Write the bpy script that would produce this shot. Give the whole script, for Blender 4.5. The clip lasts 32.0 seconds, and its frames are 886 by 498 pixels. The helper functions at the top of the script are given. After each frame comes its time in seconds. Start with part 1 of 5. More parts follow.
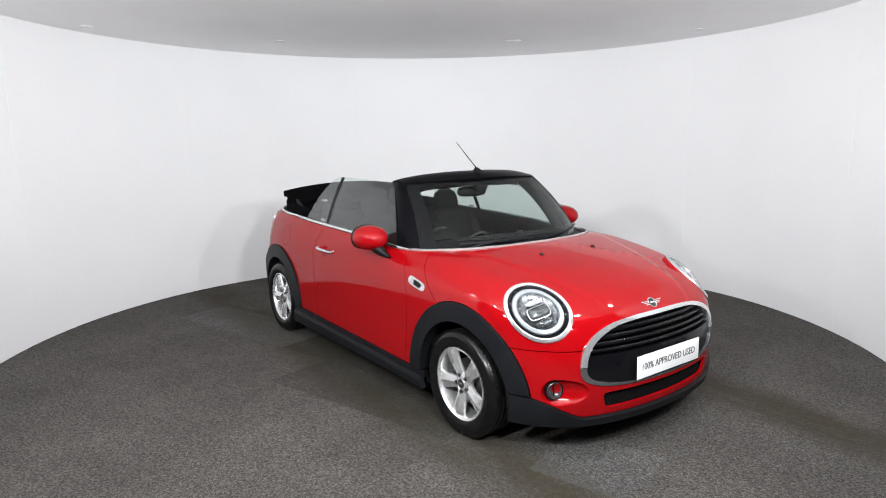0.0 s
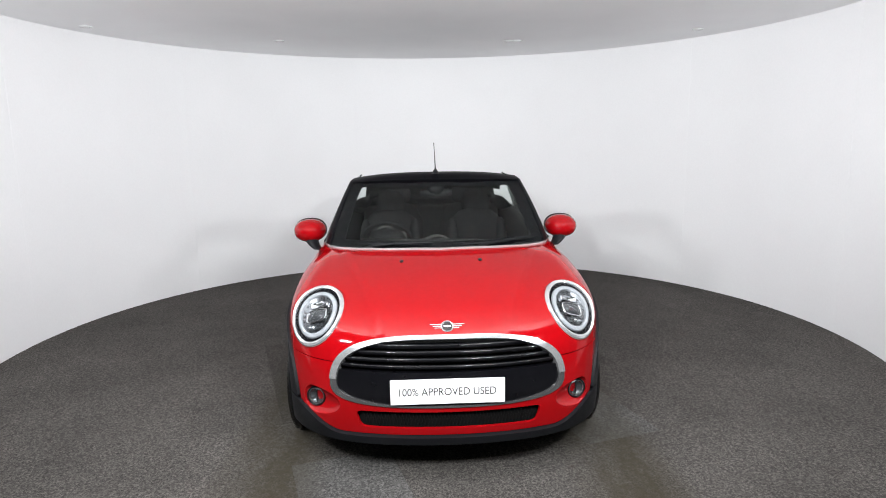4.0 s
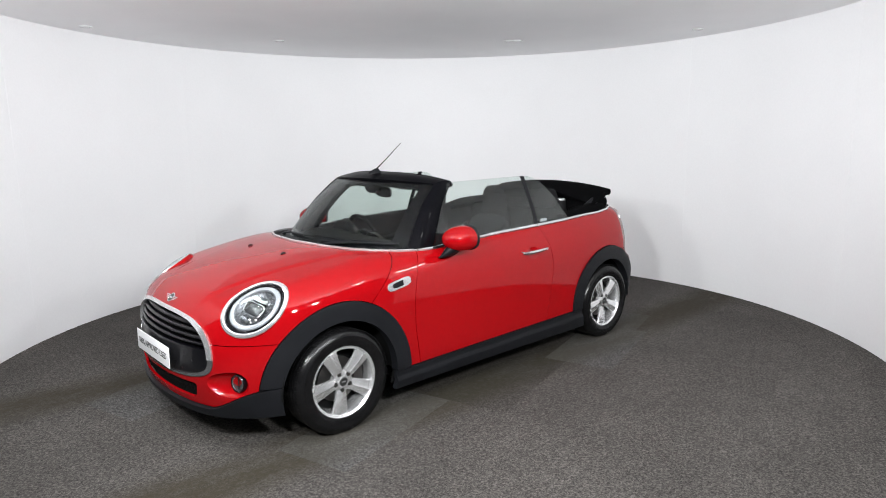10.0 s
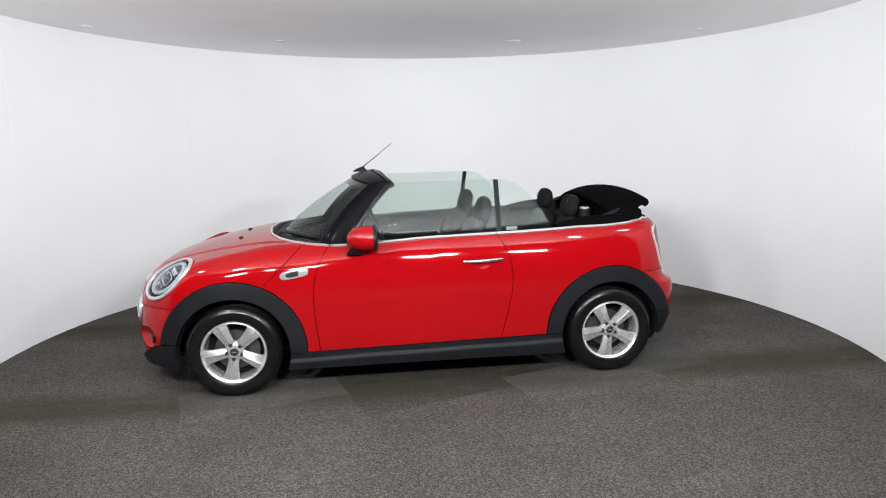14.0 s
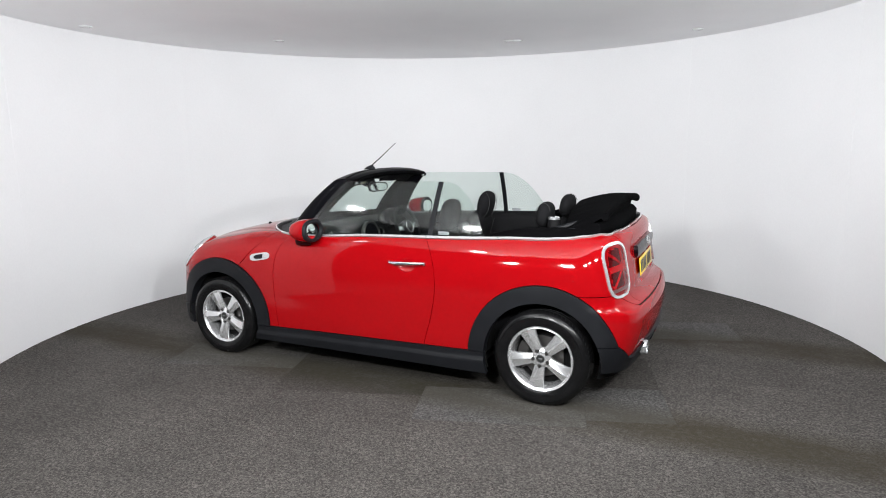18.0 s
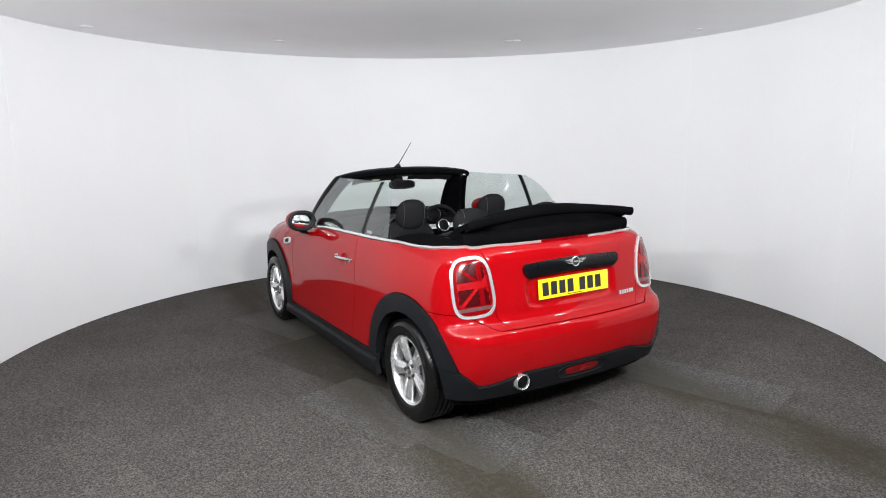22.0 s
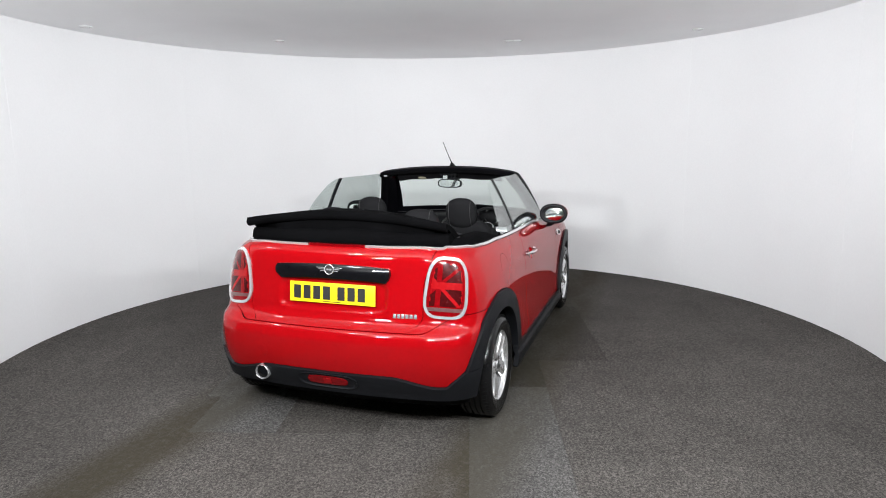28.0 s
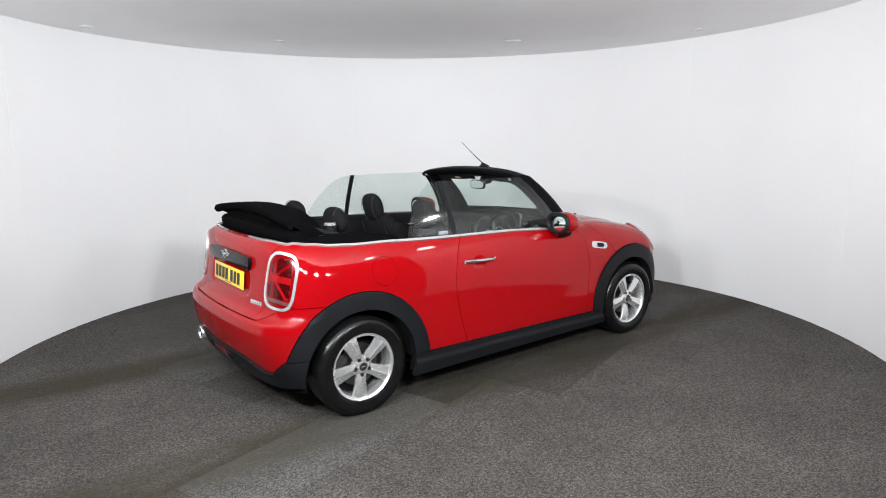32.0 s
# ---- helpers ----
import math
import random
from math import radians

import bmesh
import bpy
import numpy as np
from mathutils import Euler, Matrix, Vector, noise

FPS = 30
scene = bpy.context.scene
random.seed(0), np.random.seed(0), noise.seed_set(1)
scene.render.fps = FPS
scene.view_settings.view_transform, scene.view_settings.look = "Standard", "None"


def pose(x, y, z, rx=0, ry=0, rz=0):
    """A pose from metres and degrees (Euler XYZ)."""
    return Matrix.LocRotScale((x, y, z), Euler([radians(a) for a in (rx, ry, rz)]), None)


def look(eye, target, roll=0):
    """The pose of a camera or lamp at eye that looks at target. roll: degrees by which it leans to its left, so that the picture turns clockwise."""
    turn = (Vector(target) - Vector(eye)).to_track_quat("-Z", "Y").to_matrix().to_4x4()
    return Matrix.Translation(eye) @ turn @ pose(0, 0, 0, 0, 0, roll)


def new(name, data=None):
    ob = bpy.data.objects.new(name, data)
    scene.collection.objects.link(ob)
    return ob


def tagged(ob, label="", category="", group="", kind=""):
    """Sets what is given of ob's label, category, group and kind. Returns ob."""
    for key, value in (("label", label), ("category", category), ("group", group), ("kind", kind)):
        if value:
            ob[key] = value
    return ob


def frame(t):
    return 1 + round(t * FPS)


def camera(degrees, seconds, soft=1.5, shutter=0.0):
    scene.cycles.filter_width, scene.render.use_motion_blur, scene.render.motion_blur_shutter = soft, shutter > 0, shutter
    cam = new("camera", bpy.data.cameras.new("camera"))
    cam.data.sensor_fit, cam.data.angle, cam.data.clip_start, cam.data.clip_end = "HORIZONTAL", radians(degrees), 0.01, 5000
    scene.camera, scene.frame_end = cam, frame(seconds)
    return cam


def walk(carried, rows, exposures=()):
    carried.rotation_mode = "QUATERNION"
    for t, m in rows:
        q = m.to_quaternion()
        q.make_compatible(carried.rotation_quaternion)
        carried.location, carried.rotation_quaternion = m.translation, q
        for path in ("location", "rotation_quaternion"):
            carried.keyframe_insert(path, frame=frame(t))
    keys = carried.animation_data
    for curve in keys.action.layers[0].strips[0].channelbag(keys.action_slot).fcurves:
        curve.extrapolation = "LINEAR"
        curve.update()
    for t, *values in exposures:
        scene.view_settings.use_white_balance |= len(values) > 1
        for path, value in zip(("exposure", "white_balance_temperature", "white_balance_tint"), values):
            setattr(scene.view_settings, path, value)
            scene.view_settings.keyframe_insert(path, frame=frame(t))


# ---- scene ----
# ------------------------------------------------------------ camera
cam = camera(69.74, 32.0, 1.0)
EYE = Vector((0.0, -4.867, 1.603))
PAN, TILT, ROLL = radians(0.907), radians(-9.877), -0.852
AIM = EYE + Vector((math.sin(PAN) * math.cos(TILT), math.cos(PAN) * math.cos(TILT), math.sin(TILT)))
walk(cam, [(0.0, look(EYE, AIM, ROLL)), (32.0, look(EYE, AIM, ROLL))])

RING, CEILING = 3.256, 2.575  # radius of the booth and height of its ceiling
START, SPEED = -55.035, -8.3965  # heading of the car at 0 s in degrees, and degrees a second


def heading(t):
    return START + SPEED * t


# ------------------------------------------------------------ world, lights, exposure
world = bpy.data.worlds.new("world")
world.use_nodes = True
scene.world = world
world.node_tree.nodes["Background"].inputs[0].default_value = (0.9, 0.95, 1.0, 1)
world.node_tree.nodes["Background"].inputs[1].default_value = 0.05
scene.view_settings.exposure = 0.0

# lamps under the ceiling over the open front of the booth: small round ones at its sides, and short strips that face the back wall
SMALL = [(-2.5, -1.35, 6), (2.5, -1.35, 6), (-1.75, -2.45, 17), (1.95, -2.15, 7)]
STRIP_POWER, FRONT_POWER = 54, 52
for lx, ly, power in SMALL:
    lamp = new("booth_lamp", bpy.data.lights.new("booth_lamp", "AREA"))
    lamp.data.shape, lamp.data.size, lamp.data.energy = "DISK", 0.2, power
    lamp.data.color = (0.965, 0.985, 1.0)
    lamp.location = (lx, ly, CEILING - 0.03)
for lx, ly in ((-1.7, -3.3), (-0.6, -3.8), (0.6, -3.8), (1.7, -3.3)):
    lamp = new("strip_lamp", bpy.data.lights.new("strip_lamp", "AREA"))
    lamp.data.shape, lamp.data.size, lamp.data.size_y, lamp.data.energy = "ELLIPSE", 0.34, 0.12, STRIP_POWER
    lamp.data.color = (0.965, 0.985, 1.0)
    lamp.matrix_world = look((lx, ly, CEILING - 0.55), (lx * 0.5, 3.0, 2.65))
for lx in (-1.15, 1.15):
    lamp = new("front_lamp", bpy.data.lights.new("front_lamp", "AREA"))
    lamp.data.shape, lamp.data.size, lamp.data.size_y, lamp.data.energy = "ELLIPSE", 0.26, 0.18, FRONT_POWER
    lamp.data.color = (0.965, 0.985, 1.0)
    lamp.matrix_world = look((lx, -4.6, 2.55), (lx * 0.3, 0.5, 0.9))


# ------------------------------------------------------------ materials
def material(name, color, rough=0.5, metal=0.0, coat=0.0, coat_rough=0.03, spec=0.5, grain=0.0, scale=300.0, bump=0.0, blotch=0.0, blotch_scale=6.0, alpha=1.0, transmission=0.0, ior=1.5, sheen=0.0, object_random=0.0, flakes=0.0):
    m = bpy.data.materials.new(name)
    m.use_nodes = True
    nt = m.node_tree
    b = nt.nodes["Principled BSDF"]
    b.inputs["Base Color"].default_value = (*color, 1)
    b.inputs["Roughness"].default_value = rough
    b.inputs["Metallic"].default_value = metal
    b.inputs["Coat Weight"].default_value = coat
    b.inputs["Coat Roughness"].default_value = coat_rough
    b.inputs["Specular IOR Level"].default_value = spec
    b.inputs["IOR"].default_value = ior
    b.inputs["Transmission Weight"].default_value = transmission
    b.inputs["Sheen Weight"].default_value = sheen
    tc = nt.nodes.new("ShaderNodeTexCoord")
    last = None

    def vary(value, size, amount, detail):
        nonlocal last
        n = nt.nodes.new("ShaderNodeTexNoise")
        n.inputs["Scale"].default_value, n.inputs["Detail"].default_value = size, detail
        nt.links.new(tc.outputs["Object"], n.inputs["Vector"])
        r = nt.nodes.new("ShaderNodeMapRange")
        r.inputs["From Min"].default_value, r.inputs["From Max"].default_value = 0.3, 0.7
        r.inputs["To Min"].default_value, r.inputs["To Max"].default_value = 1 - amount, 1 + amount
        nt.links.new(n.outputs["Fac"], r.inputs["Value"])
        return n, r

    factors = []
    if grain:
        n, r = vary(1, scale, grain, 3)
        factors.append(r.outputs[0])
    if blotch:
        n2, r2 = vary(1, blotch_scale, blotch, 4)
        factors.append(r2.outputs[0])
        rr = nt.nodes.new("ShaderNodeMapRange")
        rr.inputs["To Min"].default_value, rr.inputs["To Max"].default_value = max(rough - 0.08, 0.02), min(rough + 0.08, 1)
        nt.links.new(n2.outputs["Fac"], rr.inputs["Value"])
        nt.links.new(rr.outputs[0], b.inputs["Roughness"])
    if object_random:
        oi = nt.nodes.new("ShaderNodeObjectInfo")
        r = nt.nodes.new("ShaderNodeMapRange")
        r.inputs["To Min"].default_value, r.inputs["To Max"].default_value = 1 - object_random, 1 + object_random
        nt.links.new(oi.outputs["Random"], r.inputs["Value"])
        factors.append(r.outputs[0])
    if factors:
        value = factors[0]
        for f in factors[1:]:
            mu = nt.nodes.new("ShaderNodeMath")
            mu.operation = "MULTIPLY"
            nt.links.new(value, mu.inputs[0])
            nt.links.new(f, mu.inputs[1])
            value = mu.outputs[0]
        mx = nt.nodes.new("ShaderNodeVectorMath")
        mx.operation = "SCALE"
        mx.inputs[0].default_value = color
        nt.links.new(value, mx.inputs["Scale"])
        nt.links.new(mx.outputs[0], b.inputs["Base Color"])
    if bump:
        n = nt.nodes.new("ShaderNodeTexNoise")
        n.inputs["Scale"].default_value, n.inputs["Detail"].default_value = scale, 4
        nt.links.new(tc.outputs["Object"], n.inputs["Vector"])
        bu = nt.nodes.new("ShaderNodeBump")
        bu.inputs["Strength"].default_value, bu.inputs["Distance"].default_value = bump, 0.002
        nt.links.new(n.outputs["Fac"], bu.inputs["Height"])
        nt.links.new(bu.outputs[0], b.inputs["Normal"])
    return m


def glass_material(name, tint, rough=0.0, power=5.0, least=0.025, gain=0.9):
    """Thin automotive glass: tinted see-through with a clear mirror gloss."""
    m = bpy.data.materials.new(name)
    m.use_nodes = True
    nt = m.node_tree
    nt.nodes.remove(nt.nodes["Principled BSDF"])
    out = nt.nodes["Material Output"]
    tr, gl, mix, lw = (nt.nodes.new(k) for k in ("ShaderNodeBsdfTransparent", "ShaderNodeBsdfGlossy", "ShaderNodeMixShader", "ShaderNodeLayerWeight"))
    tr.inputs[0].default_value = (*tint, 1)
    gl.inputs["Roughness"].default_value = rough
    pw, ad = nt.nodes.new("ShaderNodeMath"), nt.nodes.new("ShaderNodeMath")
    pw.operation, pw.inputs[1].default_value = "POWER", power
    ad.operation, ad.inputs[1].default_value, ad.inputs[2].default_value = "MULTIPLY_ADD", gain, least
    nt.links.new(lw.outputs["Facing"], pw.inputs[0])
    nt.links.new(pw.outputs[0], ad.inputs[0])
    nt.links.new(ad.outputs[0], mix.inputs[0])
    nt.links.new(tr.outputs[0], mix.inputs[1])
    nt.links.new(gl.outputs[0], mix.inputs[2])
    nt.links.new(mix.outputs[0], out.inputs[0])
    return m


PAINT = material("red_paint", (0.256, 0.0018, 0.0036), 0.6, 0.0, 0.8, 0.045, 0.0, blotch=0.03, blotch_scale=40)
BLACK_PAINT = material("gloss_black_paint", (0.003, 0.003, 0.004), 0.35, 0.0, 0.06, 0.04, 0.02, blotch=0.1, blotch_scale=30)
PLASTIC = material("black_plastic", (0.006, 0.0065, 0.008), 0.5, spec=0.2, grain=0.15, scale=900, bump=0.12, blotch=0.12, blotch_scale=9)
GLOSS_BLACK = material("polished_black_plastic", (0.003, 0.003, 0.004), 0.3, 0.0, 0.4, 0.04, 0.1, blotch=0.1, blotch_scale=30)
DARK = material("dark_cavity", (0.006, 0.006, 0.006), 0.9, spec=0.1, blotch=0.2)
CHROME = material("chrome", (0.80, 0.81, 0.82), 0.07, 1.0, blotch=0.03, blotch_scale=25)
TRIM = material("bright_trim", (0.70, 0.705, 0.71), 0.15, 0.68, blotch=0.02, blotch_scale=8)
GRAPHITE = material("graphite_trim", (0.20, 0.20, 0.205), 0.22, 0.8, blotch=0.05, blotch_scale=12)
SATIN = material("satin_silver", (0.66, 0.67, 0.68), 0.17, 0.78, blotch=0.02, blotch_scale=8)
ALLOY = material("silver_alloy_paint", (0.76, 0.765, 0.77), 0.25, 0.8, 0.5, 0.06, grain=0.05, scale=1500, blotch=0.04, blotch_scale=12)
RUBBER = material("tyre_rubber", (0.005, 0.005, 0.0053), 0.24, spec=0.27, grain=0.25, scale=400, bump=0.1, blotch=0.25, blotch_scale=14)
STEEL = material("brake_steel", (0.16, 0.155, 0.15), 0.4, 1.0, grain=0.15, scale=200)
CLOTH = material("black_soft_top_cloth", (0.0024, 0.0024, 0.0027), 0.95, spec=0.02, grain=0.3, scale=1400, bump=0.25, blotch=0.2, blotch_scale=7)
SEATCLOTH = material("black_seat_cloth", (0.009, 0.009, 0.0098), 0.85, spec=0.08, grain=0.06, scale=300, blotch=0.15, blotch_scale=9)
INTERIOR = material("black_interior_plastic", (0.0065, 0.0065, 0.0072), 0.6, spec=0.1, grain=0.06, scale=300, blotch=0.12)
STITCH = material("grey_stitching", (0.04, 0.04, 0.04), 0.8, grain=0.2, scale=700)
WHITE_PLATE = material("white_sign_board", (0.82, 0.82, 0.83), 0.4, coat=0.3, blotch=0.02)
YELLOW_PLATE = material("yellow_plate", (0.85, 0.6, 0.01), 0.35, coat=0.5, blotch=0.03)
CREAM = material("cream_label", (0.5, 0.47, 0.33), 0.6, blotch=0.05)
INK = material("black_ink", (0.012, 0.012, 0.012), 0.5, blotch=0.1)
LAMP_RED = material("red_lamp_lens", (0.15, 0.0012, 0.003), 0.15, spec=0.15, coat=0.5, coat_rough=0.02, blotch=0.15, blotch_scale=60)
LAMP_BRIGHT = material("bright_red_lamp_bar", (0.25, 0.003, 0.005), 0.25, spec=0.15, coat=0.5, blotch=0.1, blotch_scale=60)
LAMP_DARK = material("dark_red_lamp_inner", (0.04, 0.0008, 0.0014), 0.25, spec=0.15, coat=0.5, blotch=0.2, blotch_scale=50)
LAMP_SMOKE = material("smoked_lamp_strip", (0.09, 0.04, 0.04), 0.3, coat=0.6, blotch=0.2, blotch_scale=70)
LENS = glass_material("clear_lens", (0.96, 0.97, 0.98), 0.0, 5.0, 0.02)
GLASS = glass_material("tinted_glass", (0.91, 0.955, 0.935), 0.06, 3.6, 0.04)
SCREEN = glass_material("windscreen_glass", (0.90, 0.935, 0.92), 0.0, 5.0, 0.02, 0.4)
MIRROR = material("mirror_glass", (0.85, 0.87, 0.87), 0.02, 1.0, blotch=0.01)
REFLECTOR = material("lamp_reflector", (0.75, 0.76, 0.78), 0.15, 1.0, blotch=0.1, blotch_scale=80)
LIGHT_GUIDE = material("white_light_ring", (0.27, 0.285, 0.30), 0.3, coat=0.6, blotch=0.06, blotch_scale=60)
PROJECTOR = material("projector_glass", (0.05, 0.053, 0.056), 0.12, 0.3, 0.6, 0.02, blotch=0.2, blotch_scale=60)
LAMP_GREY = material("grey_lamp_housing", (0.14, 0.147, 0.155), 0.28, 0.8, blotch=0.15, blotch_scale=70)
WALL_PAINT = material("white_wall_paint", (0.83, 0.83, 0.84), 0.45, spec=0.3, grain=0.012, scale=60, bump=0.02, blotch=0.015, blotch_scale=1.3)
CEILING_PAINT = material("white_ceiling_paint", (0.92, 0.92, 0.93), 0.9, spec=0.2, grain=0.015, scale=80, bump=0.05, blotch=0.03, blotch_scale=0.9)


def carpet(name, dark, light, brown):
    """Short looped pile: fine flecks, soft patches, and brown tyre tracks that run along where cars drive on and off."""
    m = bpy.data.materials.new(name)
    m.use_nodes = True
    nt = m.node_tree
    b = nt.nodes["Principled BSDF"]
    b.inputs["Roughness"].default_value = 0.95
    b.inputs["Specular IOR Level"].default_value = 0.15
    tc = nt.nodes.new("ShaderNodeTexCoord")

    def node(kind, **values):
        n = nt.nodes.new(kind)
        for k, v in values.items():
            n.inputs[k].default_value = v
        return n

    def noise_at(scale, detail, rough=0.6, stretch=None):
        n = node("ShaderNodeTexNoise", Scale=scale, Detail=detail, Roughness=rough)
        src = tc.outputs["Object"]
        if stretch:
            mp = nt.nodes.new("ShaderNodeMapping")
            mp.inputs["Scale"].default_value = stretch
            mp.inputs["Rotation"].default_value = (0, 0, -GRID_ANGLE)
            nt.links.new(src, mp.inputs["Vector"])
            src = mp.outputs[0]
        nt.links.new(src, n.inputs["Vector"])
        return n.outputs["Fac"]

    def remap(src, a, c, lo, hi):
        r = node("ShaderNodeMapRange")
        for k, v in zip(("From Min", "From Max", "To Min", "To Max"), (a, c, lo, hi)):
            r.inputs[k].default_value = v
        nt.links.new(src, r.inputs["Value"])
        return r.outputs[0]

    def times(a, c):
        n = nt.nodes.new("ShaderNodeMath")
        n.operation = "MULTIPLY"
        nt.links.new(a, n.inputs[0])
        nt.links.new(c, n.inputs[1])
        return n.outputs[0]

    def mix(fac, a, c):
        n = nt.nodes.new("ShaderNodeMix")
        n.data_type = "RGBA"
        nt.links.new(fac, n.inputs["Factor"])
        for s, v in ((n.inputs[6], a), (n.inputs[7], c)):
            if hasattr(v, "links"):
                nt.links.new(v, s)
            else:
                s.default_value = (*v, 1)
        return n.outputs[2]

    grains = node("ShaderNodeTexVoronoi", Scale=155.0)
    nt.links.new(tc.outputs["Object"], grains.inputs["Vector"])
    parts = nt.nodes.new("ShaderNodeSeparateColor")
    nt.links.new(grains.outputs["Color"], parts.inputs[0])
    flecks = times(remap(parts.outputs[0], 0.1, 0.9, 0.3, 1), remap(noise_at(60, 3, 0.7), 0.3, 0.65, 0.35, 1.1))
    colour = mix(flecks, dark, light)
    patch = remap(noise_at(1.6, 5), 0.3, 0.7, 0.84, 1.12)
    fine = remap(noise_at(14, 4), 0.3, 0.7, 0.9, 1.1)
    oi = nt.nodes.new("ShaderNodeObjectInfo")
    own = remap(oi.outputs["Random"], 0, 1, 0.94, 1.06)
    sc = nt.nodes.new("ShaderNodeVectorMath")
    sc.operation = "SCALE"
    nt.links.new(colour, sc.inputs[0])
    nt.links.new(times(times(patch, fine), own), sc.inputs["Scale"])
    # tyre tracks: two bands along x at the wheels' distance
    sep = nt.nodes.new("ShaderNodeSeparateXYZ")
    nt.links.new(tc.outputs["Object"], sep.inputs[0])
    ab = nt.nodes.new("ShaderNodeMath")
    ab.operation = "ABSOLUTE"
    nt.links.new(sep.outputs["Y"], ab.inputs[0])
    off = nt.nodes.new("ShaderNodeMath")
    off.operation = "SUBTRACT"
    off.inputs[1].default_value = TRACK_AT
    nt.links.new(ab.outputs[0], off.inputs[0])
    ab2 = nt.nodes.new("ShaderNodeMath")
    ab2.operation = "ABSOLUTE"
    nt.links.new(off.outputs[0], ab2.inputs[0])
    band = remap(ab2.outputs[0], 0.10, 0.30, 1, 0)
    ragged = remap(noise_at(2.3, 4, 0.6, (0.5, 1.4, 1)), 0.28, 0.52, 0.15, 1)
    dirt = times(times(band, ragged), remap(noise_at(30, 3), 0.25, 0.6, 0.5, 0.9))
    nt.links.new(mix(dirt, sc.outputs[0], brown), b.inputs["Base Color"])
    bu = nt.nodes.new("ShaderNodeBump")
    bu.inputs["Strength"].default_value, bu.inputs["Distance"].default_value = 0.3, 0.002
    nt.links.new(noise_at(170, 3, 0.7), bu.inputs["Height"])
    nt.links.new(bu.outputs[0], b.inputs["Normal"])
    return m


GRID_ANGLE, TRACK_AT = radians(16.6), 0.86
CARPET = carpet("dark_grey_carpet", (0.010, 0.0094, 0.0088), (0.115, 0.106, 0.098), (0.033, 0.028, 0.018))
CARPET_LIGHT = carpet("newer_grey_carpet", (0.013, 0.013, 0.013), (0.134, 0.129, 0.124), (0.046, 0.042, 0.033))
# tile colour that holds both dirt and the car's soft shade
CARPET_DARK = carpet("dirty_shaded_grey_carpet", (0.008, 0.0072, 0.0065), (0.086, 0.079, 0.072), (0.025, 0.022, 0.014))
HALL_FLOOR = material("grey_hall_floor", (0.12, 0.12, 0.12), 0.6, grain=0.1, scale=40, blotch=0.15, blotch_scale=1.2)
HALL_PAINT = material("grey_hall_paint", (0.32, 0.32, 0.33), 0.8, grain=0.1, scale=40, blotch=0.15, blotch_scale=1.2)
SPOT_WHITE = material("white_spotlight_trim", (0.62, 0.62, 0.62), 0.4, blotch=0.02)


# ------------------------------------------------------------ helpers for meshes
def link(name, me, parent=None, label=""):
    ob = new(name, me)
    if parent is not None:
        ob.parent = parent
    if label:
        tagged(ob, label)
    return ob


def finish(name, bm, mat, parent=None, label="", smooth=None):
    me = bpy.data.meshes.new(name)
    bm.normal_update()
    if smooth is not None:
        lim = math.cos(radians(smooth))
        for f in bm.faces:
            f.smooth = True
        for e in bm.edges:
            if len(e.link_faces) == 2 and e.link_faces[0].normal.dot(e.link_faces[1].normal) < lim:
                e.smooth = False
    bm.to_mesh(me)
    bm.free()
    for m in mat if isinstance(mat, (list, tuple)) else [mat]:
        me.materials.append(m)
    return link(name, me, parent, label)


def part(name, bm, mat, parent, label="", smooth=35):
    return finish(name, bm, mat, parent, label, smooth)


def empty(name):
    ob = new(name)
    ob.empty_display_size = 0.1
    return ob


def box(bm, c, s, m=None, bevel=0.0, seg=2):
    made = bmesh.ops.create_cube(bm, size=1, matrix=(m or Matrix()) @ Matrix.Translation(c) @ Matrix.Diagonal((*s, 1)))
    if bevel:
        edges = list({e for v in made["verts"] for e in v.link_edges})
        bmesh.ops.bevel(bm, geom=edges, offset=bevel, segments=seg, affect="EDGES", profile=0.6)
    return bm


def cyl(bm, a, b, r, r2=None, seg=24, caps=True):
    a, b = Vector(a), Vector(b)
    d = b - a
    m = Matrix.Translation((a + b) / 2) @ d.to_track_quat("Z", "Y").to_matrix().to_4x4()
    bmesh.ops.create_cone(bm, cap_ends=caps, segments=seg, radius1=r, radius2=r if r2 is None else r2, depth=d.length, matrix=m)
    return bm


def tube(bm, pts, r, seg=8, closed=False, flat=1.0):
    """A round bar along points; r may be one radius or one a point."""
    pts = [Vector(p) for p in pts]
    n = len(pts)
    rs = [r] * n if not hasattr(r, "__len__") else r
    rings, side = [], None
    for i, p in enumerate(pts):
        a = pts[(i - 1) % n] if closed or i else pts[0]
        b = pts[(i + 1) % n] if closed or i < n - 1 else pts[-1]
        t = (b - a).normalized()
        if side is None:
            side = t.cross(Vector((0.13, 0.21, 0.97))).normalized()
        side = (side - t * side.dot(t)).normalized()
        up = t.cross(side)
        rings.append([bm.verts.new(p + rs[i] * (math.cos(q) * side + flat * math.sin(q) * up)) for q in (2 * math.pi * k / seg for k in range(seg))])
    for i in range(n if closed else n - 1):
        a, b = rings[i], rings[(i + 1) % n]
        for k in range(seg):
            bm.faces.new((a[k], a[(k + 1) % seg], b[(k + 1) % seg], b[k]))
    if not closed:
        bm.faces.new(rings[0][::-1])
        bm.faces.new(rings[-1])
    return bm


